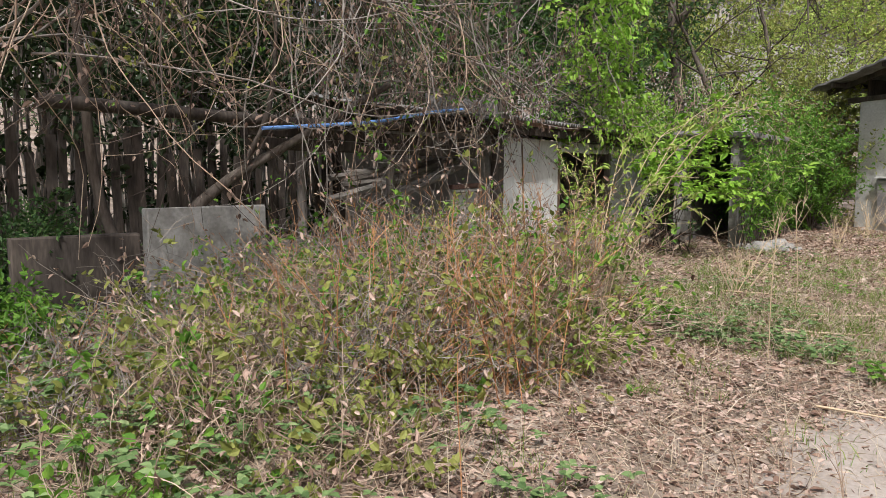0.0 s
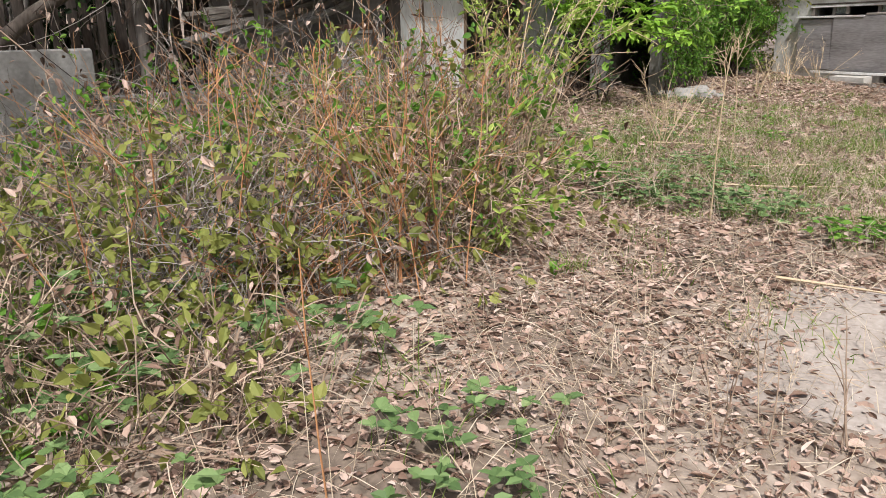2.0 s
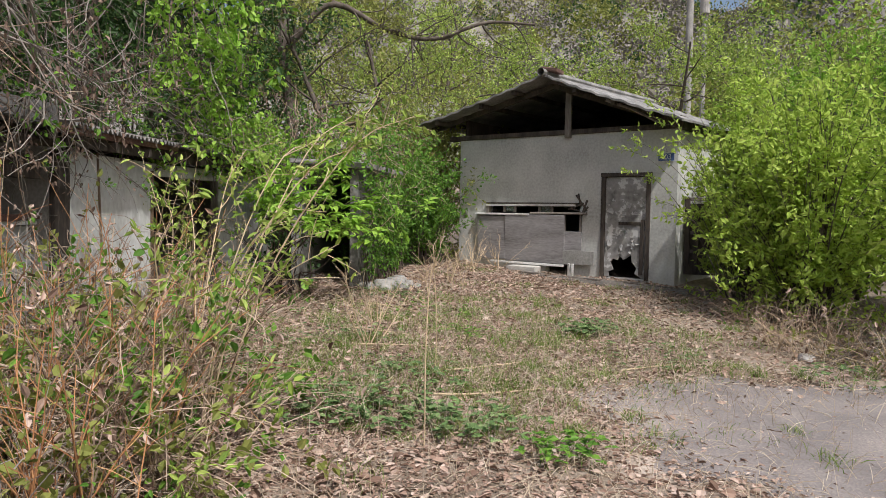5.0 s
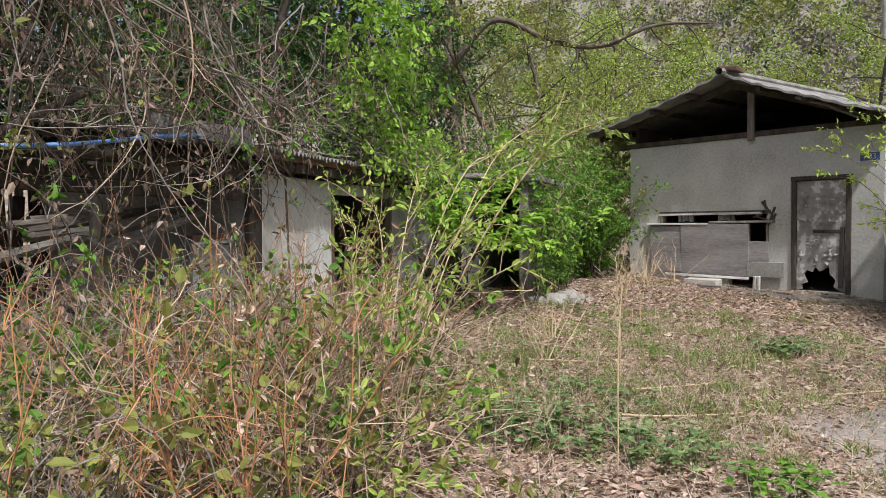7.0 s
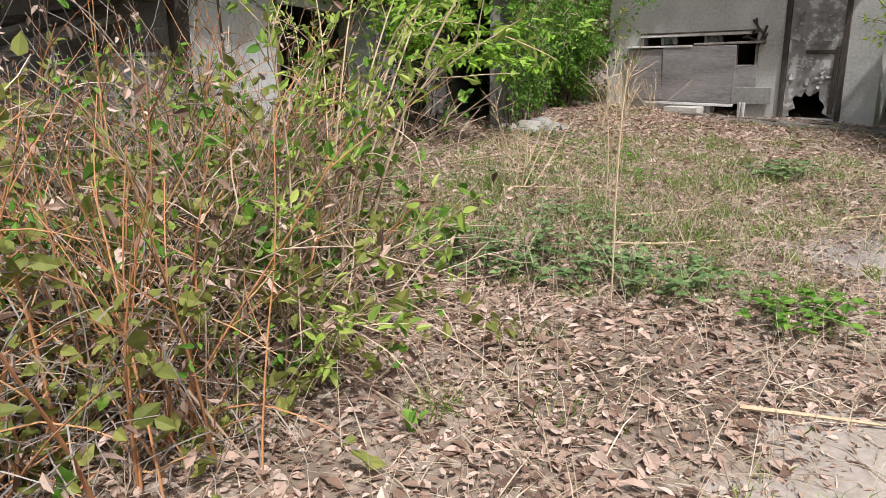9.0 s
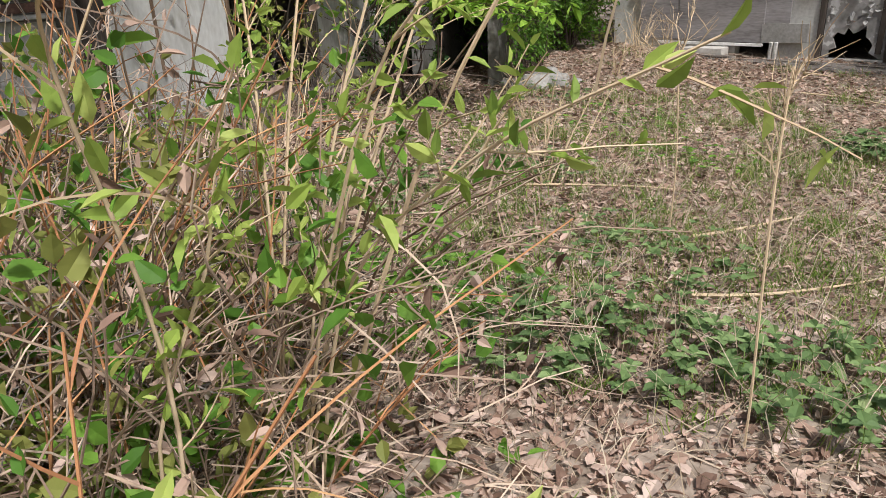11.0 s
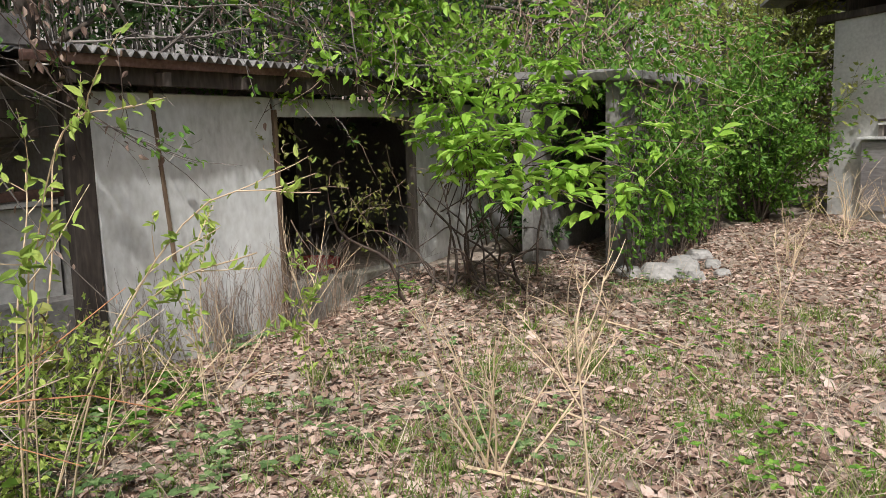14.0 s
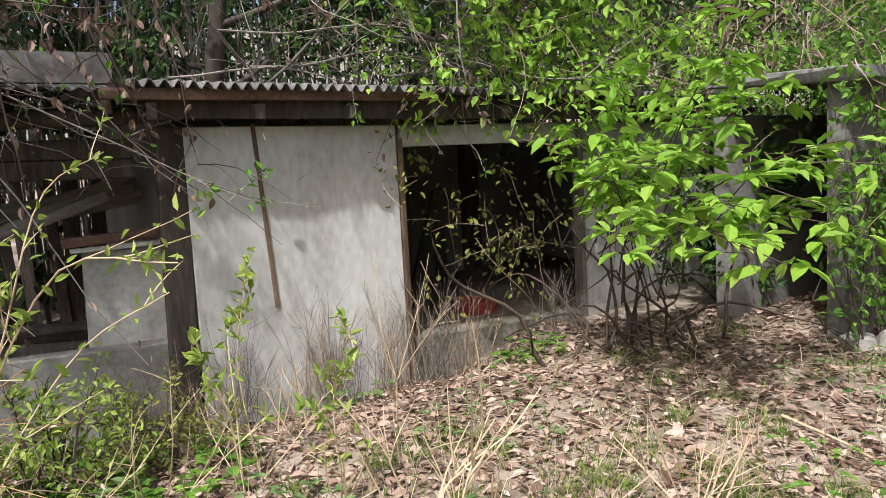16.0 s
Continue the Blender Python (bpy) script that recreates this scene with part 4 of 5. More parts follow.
def shoots(name, base, tips, seed, leaf_mat, label, size=0.045, per=26, thick=0.007, side=7, twig_mat=None):
    """A shrub of long arching shoots from one base to given tips."""
    r = np.random.default_rng(seed)
    b = np.array((base[0], base[1], gz(base[0], base[1]) - 0.03))
    h = thing(name, b, label, "shrub", "arching shrubs")
    stem, leaf = Soup(), Soup()
    for tip in tips:
        t = np.array(tip) - b
        mid1 = t * (0.30, 0.30, 0.55) + r.normal(size=3) * 0.04
        mid2 = t * (0.66, 0.66, 0.90) + r.normal(size=3) * 0.04
        line = spline([(r.normal() * 0.05, r.normal() * 0.05, 0), mid1, mid2, t], 14)
        stem.tube(line, thick * r.uniform(0.7, 1.1), 0.002, 5)
        leafy(leaf, line, r, per, size, 0.42, 0.012, 0, 0.3)
        for _ in range(side):
            c, d = on_line(line, r.uniform(0.25, 0.95))
            tw = wander(c, d / np.linalg.norm(d) + spread(1, r)[0] * 0.8 + (0, 0, 0.2), r.uniform(0.08, 0.35), 6, 0.12, 0, r)
            stem.tube(tw, 0.0025, 0.001, 3)
            leafy(leaf, tw, r, per // 3, size, 0.42, 0.010)
    part("stem", stem, twig_mat or M_PALE_TWIG, h)
    part("leaf", leaf, leaf_mat, h)
    return h


YG = "shrub with long arching shoots and yellow-green spring leaves"
shoots("arching_shrub", (2.1, -9.45), [(3.02, -9.33, 0.92), (3.0, -8.75, 1.55), (2.7, -8.75, 1.42), (2.45, -8.45, 1.60), (2.15, -8.6, 1.45), (1.9, -8.95, 1.40), (1.75, -9.3, 1.2), (2.72, -9.35, 1.04)],
       401, M_LEAF_LIME, YG, 0.055, 20, 0.0055, 7)
shoots("arching_shrub", (2.35, -9.75), [(3.15, -9.95, 0.12), (3.12, -9.72, 0.28), (2.62, -9.92, 1.0), (2.55, -9.8, 0.75), (2.65, -10.05, 0.42)], 402, M_LEAF_LIME, YG, 0.052, 18, 0.0048, 5)
shoots("arching_shrub", (0.55, -8.5), [(1.49, -8.27, 0.98), (1.25, -8.02, 1.33), (1.03, -7.48, 1.06), (1.37, -7.75, 0.93), (0.36, -7.73, 0.90), (-0.41, -8.2, 1.40), (0.2, -8.4, 1.15), (0.9, -8.7, 1.0)], 403, M_LEAF_LIME, YG, 0.050, 20, 0.0045, 4)
shoots("young_shrub", (-0.55, -7.75), [(-0.6, -7.7, 0.85), (-0.4, -7.9, 0.5), (-0.8, -7.8, 0.6)], 404, M_LEAF_LIME, "slender young shoot with yellow-green leaves", 0.06, 26, 0.005, 3)
shoots("young_shrub", (-0.2, -7.3), [(-0.2, -7.2, 0.5), (-0.05, -7.4, 0.35), (-0.4, -7.25, 0.6)], 405, M_LEAF_LIME, "slender young shoot with yellow-green leaves", 0.055, 22, 0.005, 3)

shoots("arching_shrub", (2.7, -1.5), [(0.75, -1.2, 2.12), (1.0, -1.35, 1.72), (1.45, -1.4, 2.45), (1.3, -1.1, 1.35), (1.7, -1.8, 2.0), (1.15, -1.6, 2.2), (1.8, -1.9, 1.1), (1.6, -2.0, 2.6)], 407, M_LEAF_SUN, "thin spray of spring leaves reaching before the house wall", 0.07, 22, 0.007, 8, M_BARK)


def forked_weed(x, y, fork, top, seed, label):
    """A tall dry weed: one pale stem that forks into a loose head of bare branches."""
    r = np.random.default_rng(seed)
    b = np.array((x, y, gz(x, y)))
    h = thing("forked_weed", b, label, "weed", "dry forked weeds")
    fz = fork - b[2]
    stem = wander((0, 0, -0.03), (0.04, 0.03, 1), fz + 0.03, 7, 0.03, 0, r)
    part("stem", Soup().tube(stem, 0.004, 0.0034, 5), M_PALE_TWIG, h)
    for k in range(5):
        a = k * 1.26 + r.uniform(-0.3, 0.3)
        c, d = on_line(stem, r.uniform(0.72, 1.0))
        line = wander(c, (0.55 * math.cos(a), 0.55 * math.sin(a), 1), (top - fork) * r.uniform(0.8, 1.25), 7, 0.10, 0, r)
        s = Soup().tube(line, 0.0030, 0.0012, 4)
        for _ in range(5):
            c2, d2 = on_line(line, r.uniform(0.3, 0.95))
            s.tube(wander(c2, d2 / np.linalg.norm(d2) + r.normal(size=3) * 0.5, r.uniform(0.06, 0.18), 4, 0.12, 0, r), 0.0019, 0.0008, 3)
        part("branch", s, M_PALE_TWIG, h)


FW = "tall dry weed with a pale forked head"
forked_weed(1.75, -6.95, 0.72, 1.02, 411, FW)
forked_weed(2.75, -8.36, 0.78, 0.92, 412, FW)
forked_weed(-1.15, -7.08, 0.15, 0.75, 413, "pale dry forked weed before the shed wall")
forked_weed(0.37, -4.63, 0.25, 0.75, 414, FW)


def creeper_shrub(x, y, seed):
    """Dark twisted stems with layers of bright leaves."""
    r = np.random.default_rng(seed)
    b = np.array((x, y, gz(x, y) - 0.03))
    h = thing("creeper_shrub", b, "dark twisted shrub with bright green leaf layers by the shed", "shrub")
    stem, leaf = Soup(), Soup()
    for k in range(22):
        d = np.array((r.normal() * 0.45, r.normal() * 0.5, 1.0))
        line = wander((r.normal() * 0.18, r.normal() * 0.3, 0), d, r.uniform(0.8, 1.5), 11, 0.32, 0.0, r)
        stem.tube(line, r.uniform(0.008, 0.018), 0.004, 5)
    for k in range(30):
        tip = np.array((r.uniform(-0.3, 1.9), r.uniform(-0.75, 0.9), r.uniform(0.8, 2.3)))
        st = np.array((r.normal() * 0.15, r.normal() * 0.25, r.uniform(0.4, 1.0)))
        line = spline([st, (st + tip) / 2 + (0, 0, 0.25), tip], 8)
        stem.tube(line, 0.006, 0.002, 4)
        for _ in range(6):
            c, dd = on_line(line, r.uniform(0.45, 1.0))
            tw = wander(c, (r.normal() + 0.3, r.normal(), 0.05), r.uniform(0.15, 0.4), 5, 0.15, 0.03, r)
            stem.tube(tw, 0.0025, 0.001, 3)
            n = 7
            t = r.uniform(0.1, 1, n)
            p = np.array([on_line(tw, q)[0] for q in t])
            dv = (tw[-1] - tw[0]) * 1.5 + r.normal(size=(n, 3)) * (0.4, 0.4, 0.15) - (0, 0, 0.12)
            ln = r.uniform(0.08, 0.15, n)
            leaf.leaves(p, dv, ln, ln * 0.5, r.normal(size=(n, 3)) * 0.3 + (0, 0, 1))
    part("stem", stem, M_DARK_VINE, h, "dark twisted stems", True)
    part("leaf", leaf, M_LEAF_BRIGHT, h, "bright green leaves")


creeper_shrub(-2.0, -5.45, 501)


def tree(x, y, height, spread_r, trunk_r, mat, leaves, size, seed, lean=(0, 0), low=0.35, name="tree", label="", flat=1.0, bark=None):
    r = np.random.default_rng(seed)
    b = np.array((x, y, gz(x, y) - 0.1))
    h = thing(name, b, label or "deciduous tree with fresh spring leaves behind the yard", "tree", "trees round the yard")
    wood, leaf = Soup(), Soup()
    trunk = wander((0, 0, 0), (lean[0], lean[1], 1), height * 0.85, 12, 0.07, 0, r)
    wood.tube(trunk, trunk_r, trunk_r * 0.25, 8)
    ends = []
    limbs = 13
    for k in range(limbs):
        t = low + (1 - low) * (k + r.uniform(0, 0.8)) / limbs
        c, d = on_line(trunk, min(t, 0.99))
        a = k * 2.4 + r.uniform(-0.5, 0.5)
        ln = spread_r * (0.55 + 0.6 * math.sin(math.pi * min(1, 0.25 + 0.75 * (t - low) / (1 - low)))) * r.uniform(0.7, 1.15)
        limb = wander(c, (math.cos(a), math.sin(a), r.uniform(0.15, 0.8) * flat), ln, 9, 0.16, 0.0, r)
        wood.tube(limb, trunk_r * 0.34 * (1.2 - t * 0.7), 0.008, 5)
        for _ in range(6):
            c2, d2 = on_line(limb, r.uniform(0.3, 1))
            br = wander(c2, d2 / np.linalg.norm(d2) + r.normal(size=3) * 0.7, ln * r.uniform(0.25, 0.5), 6, 0.2, 0, r)
            wood.tube(br, 0.012, 0.004, 3)
            for _ in range(2):
                c3, d3 = on_line(br, r.uniform(0.3, 1))
                tw = wander(c3, d3 / np.linalg.norm(d3) + r.normal(size=3) * 0.8, ln * 0.22, 4, 0.2, 0, r)
                wood.tube(tw, 0.006, 0.003, 3)
                ends += [br, tw]
    per = max(1, leaves // len(ends))
    for e in ends:
        leafy(leaf, e, r, per, size, 0.55, size * 1.6, 0.1, 0.0)
    part("trunk", wood, bark or M_BARK, h, "dark forked trunk and limbs", True)
    part("crown", leaf, mat, h)
    return h


# trees behind the shed get darker leaves for the blocked light there
DARK = "tall tree crowding behind the shed, woodland shade in its leaf colour"
LIGHT = "tree with thin yellow-green spring foliage"
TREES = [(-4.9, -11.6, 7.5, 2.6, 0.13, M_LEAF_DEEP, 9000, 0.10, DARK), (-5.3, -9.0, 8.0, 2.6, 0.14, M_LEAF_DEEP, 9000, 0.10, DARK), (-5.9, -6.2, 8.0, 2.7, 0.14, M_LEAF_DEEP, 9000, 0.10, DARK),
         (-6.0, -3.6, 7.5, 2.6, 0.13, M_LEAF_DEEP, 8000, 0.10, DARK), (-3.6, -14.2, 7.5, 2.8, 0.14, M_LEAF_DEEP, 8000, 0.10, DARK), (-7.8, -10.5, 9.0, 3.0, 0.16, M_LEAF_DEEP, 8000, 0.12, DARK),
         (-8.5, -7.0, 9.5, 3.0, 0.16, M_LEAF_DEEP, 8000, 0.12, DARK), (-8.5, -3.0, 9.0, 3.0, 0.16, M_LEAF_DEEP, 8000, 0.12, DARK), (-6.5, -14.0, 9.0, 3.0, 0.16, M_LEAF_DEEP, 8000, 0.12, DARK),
         (-5.4, -0.9, 6.0, 2.3, 0.11, M_LEAF_OLIVE, 7000, 0.08, LIGHT), (-6.8, 2.2, 6.5, 2.8, 0.12, M_LEAF_LIME, 6000, 0.09, LIGHT), (-5.2, 4.8, 6.0, 2.6, 0.12, M_LEAF_LIME, 5500, 0.09, LIGHT),
         (-9.5, 1.0, 8.0, 3.0, 0.15, M_LEAF_OLIVE, 7000, 0.10, LIGHT), (-2.2, 9.5, 7.0, 2.8, 0.11, M_LEAF_LIME, 9000, 0.09, LIGHT), (-8.5, 7.0, 7.5, 3.2, 0.14, M_LEAF_LIME, 6500, 0.10, LIGHT),
         (2.6, 5.6, 5.0, 2.2, 0.11, M_LEAF_LIME, 9000, 0.10, LIGHT), (0.2, 10.5, 6.4, 2.6, 0.11, M_LEAF_LIME, 9000, 0.10, LIGHT), (5.0, 6.0, 6.0, 2.6, 0.12, M_LEAF_LIME, 9000, 0.09, LIGHT), (7.2, 2.5, 6.5, 2.8, 0.13, M_LEAF_FRESH, 8000, 0.09, LIGHT),
         (-13.0, 9.0, 9.0, 3.6, 0.16, M_LEAF_OLIVE, 6500, 0.12, LIGHT), (-13.0, -2.0, 10.0, 3.6, 0.16, M_LEAF_DEEP, 6500, 0.13, DARK), (-11.5, -12.0, 10.0, 3.6, 0.16, M_LEAF_DEEP, 6500, 0.13, DARK)]
for k, (x, y, hh, sp, tr_, mt, n, sz, lb) in enumerate(TREES):
    tree(x, y, hh, sp, tr_, mt, n, sz, 600 + k, low=0.22 if mt in (M_LEAF_LIME, M_LEAF_OLIVE) else 0.25, label=lb)
def bushy(x, y, radius, height, stems, mat, size, seed, label, per=14, shell=0.35, name="hedge_shrub"):
    """A many-stemmed shrub leafed from the ground up, with gaps between its sprays."""
    r = np.random.default_rng(seed)
    b = np.array((x, y, gz(x, y) - 0.05))
    h = thing(name, b, label, "shrub", "bushy shrubs")
    st, lf = Soup(), Soup()
    for _ in range(stems):
        u = spread(1, r)[0]
        q = r.uniform(shell, 1) ** 0.5 * r.uniform(0.6, 1.2) * (1.3 if r.uniform() < 0.15 else 1)
        tip = np.array((u[0] * radius * q, u[1] * radius * q, height * (0.52 + 0.5 * u[2] * q)))
        tip[2] = max(tip[2], 0.15)
        lo = np.array((r.normal() * 0.12, r.normal() * 0.12, 0)) + tip * (0.25, 0.25, 0.15)
        line = spline([(lo[0] * 0.3, lo[1] * 0.3, 0), tip * (0.45, 0.45, 0.6) + r.normal(size=3) * 0.06, tip], 9)
        st.tube(line, r.uniform(0.006, 0.012), 0.002, 4)
        for _ in range(7):
            c, d = on_line(line, r.uniform(0.45, 1))
            tw = wander(c, d / np.linalg.norm(d) + spread(1, r)[0] * 0.9, r.uniform(0.15, 0.45) * radius, 6, 0.15, 0.03, r)
            st.tube(tw, 0.003, 0.001, 3)
            leafy(lf, tw, r, per, size, 0.5, 0.03, 0.15, 0.05)
    part("stem", st, M_BARK, h)
    part("leaf", lf, mat, h)


RS = "tall bushy shrub with bright yellow-green leaves by the house"
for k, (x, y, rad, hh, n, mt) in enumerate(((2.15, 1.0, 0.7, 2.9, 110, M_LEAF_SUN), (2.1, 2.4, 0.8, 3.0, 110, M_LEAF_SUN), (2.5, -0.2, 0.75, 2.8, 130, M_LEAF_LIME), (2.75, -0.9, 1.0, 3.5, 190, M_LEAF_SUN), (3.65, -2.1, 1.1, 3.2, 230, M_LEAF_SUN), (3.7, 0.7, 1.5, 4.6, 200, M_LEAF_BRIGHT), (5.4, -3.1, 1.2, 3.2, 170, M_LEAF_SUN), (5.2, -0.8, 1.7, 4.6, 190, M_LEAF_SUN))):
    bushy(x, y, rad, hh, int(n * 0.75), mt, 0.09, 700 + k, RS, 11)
bushy(-3.0, -4.35, 0.5, 1.7, 45, M_LEAF_DEEP, 0.07, 728, "dark green shrub in the gap between the sheds")
bushy(-3.15, -1.0, 0.85, 2.4, 120, M_LEAF_FRESH, 0.07, 720, "green bushy shrub between shed and house")
bushy(-4.0, 0.1, 1.4, 3.6, 150, M_LEAF_OLIVE, 0.07, 721, "olive-green bushy shrub beside the house")
bushy(-3.8, -3.0, 1.1, 2.8, 130, M_LEAF_FRESH, 0.07, 722, "green shrub behind the outbuilding")
bushy(-0.45, -8.6, 0.5, 0.75, 24, M_LEAF_LIME, 0.042, 725, "low shrub with yellow-green leaves before the shed", 8, 0.35, "low_shrub")
bushy(-1.0, -8.25, 0.45, 0.62, 18, M_LEAF_OLIVE, 0.042, 726, "low shrub with yellow-green leaves before the shed", 8, 0.35, "low_shrub")
bushy(0.35, -8.75, 0.5, 0.6, 16, M_LEAF_LIME, 0.042, 727, "low shrub with yellow-green leaves before the shed", 8, 0.35, "low_shrub")
bushy(-1.0, -13.6, 0.9, 1.15, 110, M_LEAF_DEEP, 0.06, 723, "dark green bush at the grove's edge")
bushy(0.6, -13.9, 0.9, 0.8, 90, M_LEAF_FRESH, 0.06, 724, "low green bush in the weeds")


def wall_creeper(s0, s1, out, top, n, mat, seed, label):
    """Vines that climb a wall from the ground and trail back from its top."""
    r = np.random.default_rng(seed)
    b = np.array(shed_point((s0 + s1) / 2, out, 0))
    b[2] = gz(b[0], b[1]) - 0.03
    along = np.array(shed_point(s1, out, 0)) - np.array(shed_point(s0, out, 0))
    away = np.array(shed_point(s0, out + 1, 0)) - np.array(shed_point(s0, out, 0))
    h = thing("wall_creeper", b, label, "creeper", "creepers on the walls")
    st, lf = Soup(), Soup()
    for _ in range(n):
        u = r.uniform(-0.5, 0.5)
        hh = top * r.uniform(0.4, 1.08)
        pts = [along * (u + r.normal() * 0.07 * (q > 0)) + away * r.uniform(0.02, 0.12) + np.array((0, 0, hh * q)) for q in (0, 0.33, 0.66, 1)]
        line = spline(pts, 12)
        st.tube(line, r.uniform(0.004, 0.009), 0.002, 4)
        for _ in range(6):
            c, d = on_line(line, r.uniform(0.25, 1))
            tw = wander(c, along * r.normal() * 0.5 + away * r.uniform(0.05, 0.5) + np.array((0, 0, r.uniform(-0.6, 0.4))), r.uniform(0.12, 0.36), 6, 0.15, 0.03, r)
            st.tube(tw, 0.0025, 0.001, 3)
            leafy(lf, tw, r, 8, 0.065, 0.55, 0.02, 0.15, 0.05)
    part("stem", st, M_DARK_VINE, h)
    part("leaf", lf, mat, h)


wall_creeper(3.3, 6.1, 1.97, 1.7, 60, M_LEAF_FRESH, 731, "green creeper climbing the ruined outbuilding's wall")


def dead_stems(s, out, n, hh, seed):
    """Dark dry stems standing against the shed wall."""
    r = np.random.default_rng(seed)
    b = np.array(shed_point(s, out, 0))
    b[2] = gz(b[0], b[1])
    h = thing("dead_stems", b, "tuft of dark dry dead stems against the shed wall", "weed", "dead stems by the shed")
    st = Soup()
    for _ in range(n):
        line = wander((r.normal() * 0.05, r.normal() * 0.09, -0.02), (r.normal() * 0.10, r.normal() * 0.16, 1), hh * r.uniform(0.35, 1.1), 7, 0.08, 0, r)
        st.tube(line, r.uniform(0.002, 0.004), 0.001, 3)
        for _ in range(2):
            c, d = on_line(line, r.uniform(0.3, 0.9))
            st.tube(wander(c, d / np.linalg.norm(d) + r.normal(size=3) * 0.35, r.uniform(0.08, 0.25), 4, 0.1, 0, r), 0.0018, 0.0008, 3)
    part("stem", st, M_CANE if seed % 2 else M_GREY_TWIG, h)


for k, (s, o, n, hh) in enumerate(((0.16, 0.16, 46, 0.75), (0.72, 0.12, 60, 0.85), (0.85, 0.2, 40, 0.6), (1.2, 0.14, 46, 0.75), (1.5, 0.2, 50, 0.8), (1.75, 0.22, 40, 0.65), (-0.4, 0.25, 50, 0.6), (-0.1, 0.3, 40, 0.55), (2.7, 0.2, 30, 0.5))):
    dead_stems(s, o, n, hh, 730 + k)


def hanging_vines(s0, out, top, drop, width, n, seed, leaf_mat, green=0.3):
    r = np.random.default_rng(seed)
    b = np.array(shed_point(s0, out, 0))
    b[2] = gz(b[0], b[1])
    h = thing("hanging_vine", b, "curtain of bare vines hanging from the branches with dry leaves", "vine", "hanging vines")
    st, dead, leaf = Soup(), Soup(), Soup()
    along = np.array(SH.to_3x3() @ Vector((1, 0, 0)))
    for k in range(n):
        p = along * r.normal() * width + np.array((r.normal() * 0.2, r.normal() * 0.2, top * r.uniform(0.8, 1.1)))
        line = wander(p, (r.normal() * 0.25, r.normal() * 0.25, -1), drop * r.uniform(0.4, 1.15), 14, 0.22, 0.04, r)
        line = line[line[:, 2] > 0.05]
        if len(line) < 3:
            continue
        st.tube(line, r.uniform(0.003, 0.008), 0.002, 4)
        if r.uniform() < 0.8:
            leafy(dead, line, r, r.integers(8, 26), 0.055, 0.5, 0.03, 0.8, 0.0)
        if r.uniform() < green:
            leafy(leaf, line, r, r.integers(6, 22), 0.045, 0.55, 0.05, 0.2, 0.0)
        for _ in range(2):
            c, d = on_line(line, r.uniform(0.1, 0.9))
            tw = wander(c, r.normal(size=3) + (0, 0, -0.4), r.uniform(0.2, 0.6), 6, 0.35, 0.1, r)
            st.tube(tw, 0.003, 0.001, 3)
    part("stem", st, (M_CANE, M_GREY_TWIG, M_DARK_VINE)[seed % 3], h, "bare brown vine stems")
    part("dead_leaf", dead, M_VINE_LEAF, h, "shrivelled dead leaves")
    if leaf.n:
        part("leaf", leaf, leaf_mat, h)


for k, (s, o, tp, dr, w, n) in enumerate(((-4.9, 1.1, 3.4, 2.8, 0.22, 26), (-4.0, 0.9, 3.3, 2.5, 0.5, 26), (-3.1, 1.0, 3.3, 2.8, 0.3, 30), (-2.5, 0.9, 3.2, 2.7, 0.25, 34), (-1.9, 0.8, 3.1, 2.4, 0.25, 32),
                                          (-1.3, 0.8, 2.9, 2.2, 0.22, 28), (-0.7, 0.7, 2.7, 1.4, 0.3, 20), (-5.8, 1.2, 3.4, 2.8, 0.4, 24), (0.6, 0.3, 3.3, 1.3, 0.6, 24), (2.0, 0.2, 3.3, 1.4, 0.6, 24), (4.4, 0.9, 2.6, 1.4, 0.5, 26))):
    hanging_vines(s, o, tp, dr, w, n, 800 + k, M_LEAF_OLIVE if k % 2 else M_LEAF_FRESH)


def bare_boughs(seed, starts, label, mat, length, n, leaf_mat=None, leaf_chance=0.2, name="bare_boughs", rise=0.1):
    """Long leafless boughs with twigs, springing from points in the shed's space."""
    r = np.random.default_rng(seed)
    h = thing(name, shed_frame(starts[0][0]), label, "branches", "overhanging boughs")
    w, lf = Soup(), Soup()
    for (s, out, z, ds, do, dz) in starts:
        for _ in range(n):
            p = (s + r.normal() * 0.3, -out + r.normal() * 0.2, z + r.normal() * 0.2)
            line = wander(p, (ds + r.normal() * 0.3, -do + r.normal() * 0.3, dz + r.normal() * 0.2), length * r.uniform(0.6, 1.1), 12, 0.13, 0.03, r)
            w.tube(line, r.uniform(0.007, 0.016), 0.003, 5)
            for _ in range(9):
                c, d = on_line(line, r.uniform(0.15, 1))
                tw = wander(c, d / np.linalg.norm(d) + r.normal(size=3) * 0.7, r.uniform(0.25, 0.8), 7, 0.2, 0.03, r)
                w.tube(tw, 0.0045, 0.0015, 3)
                for _ in range(2):
                    c2, d2 = on_line(tw, r.uniform(0.2, 1))
                    t2 = wander(c2, d2 / np.linalg.norm(d2) + r.normal(size=3) * 0.7, r.uniform(0.1, 0.35), 5, 0.2, 0.03, r)
                    w.tube(t2, 0.002, 0.001, 3)
                    if leaf_mat and r.uniform() < leaf_chance:
                        leafy(lf, t2, r, 8, 0.055, 0.55, 0.02)
    part("bough", w, mat, h)
    if lf.n:
        part("leaf", lf, leaf_mat, h)


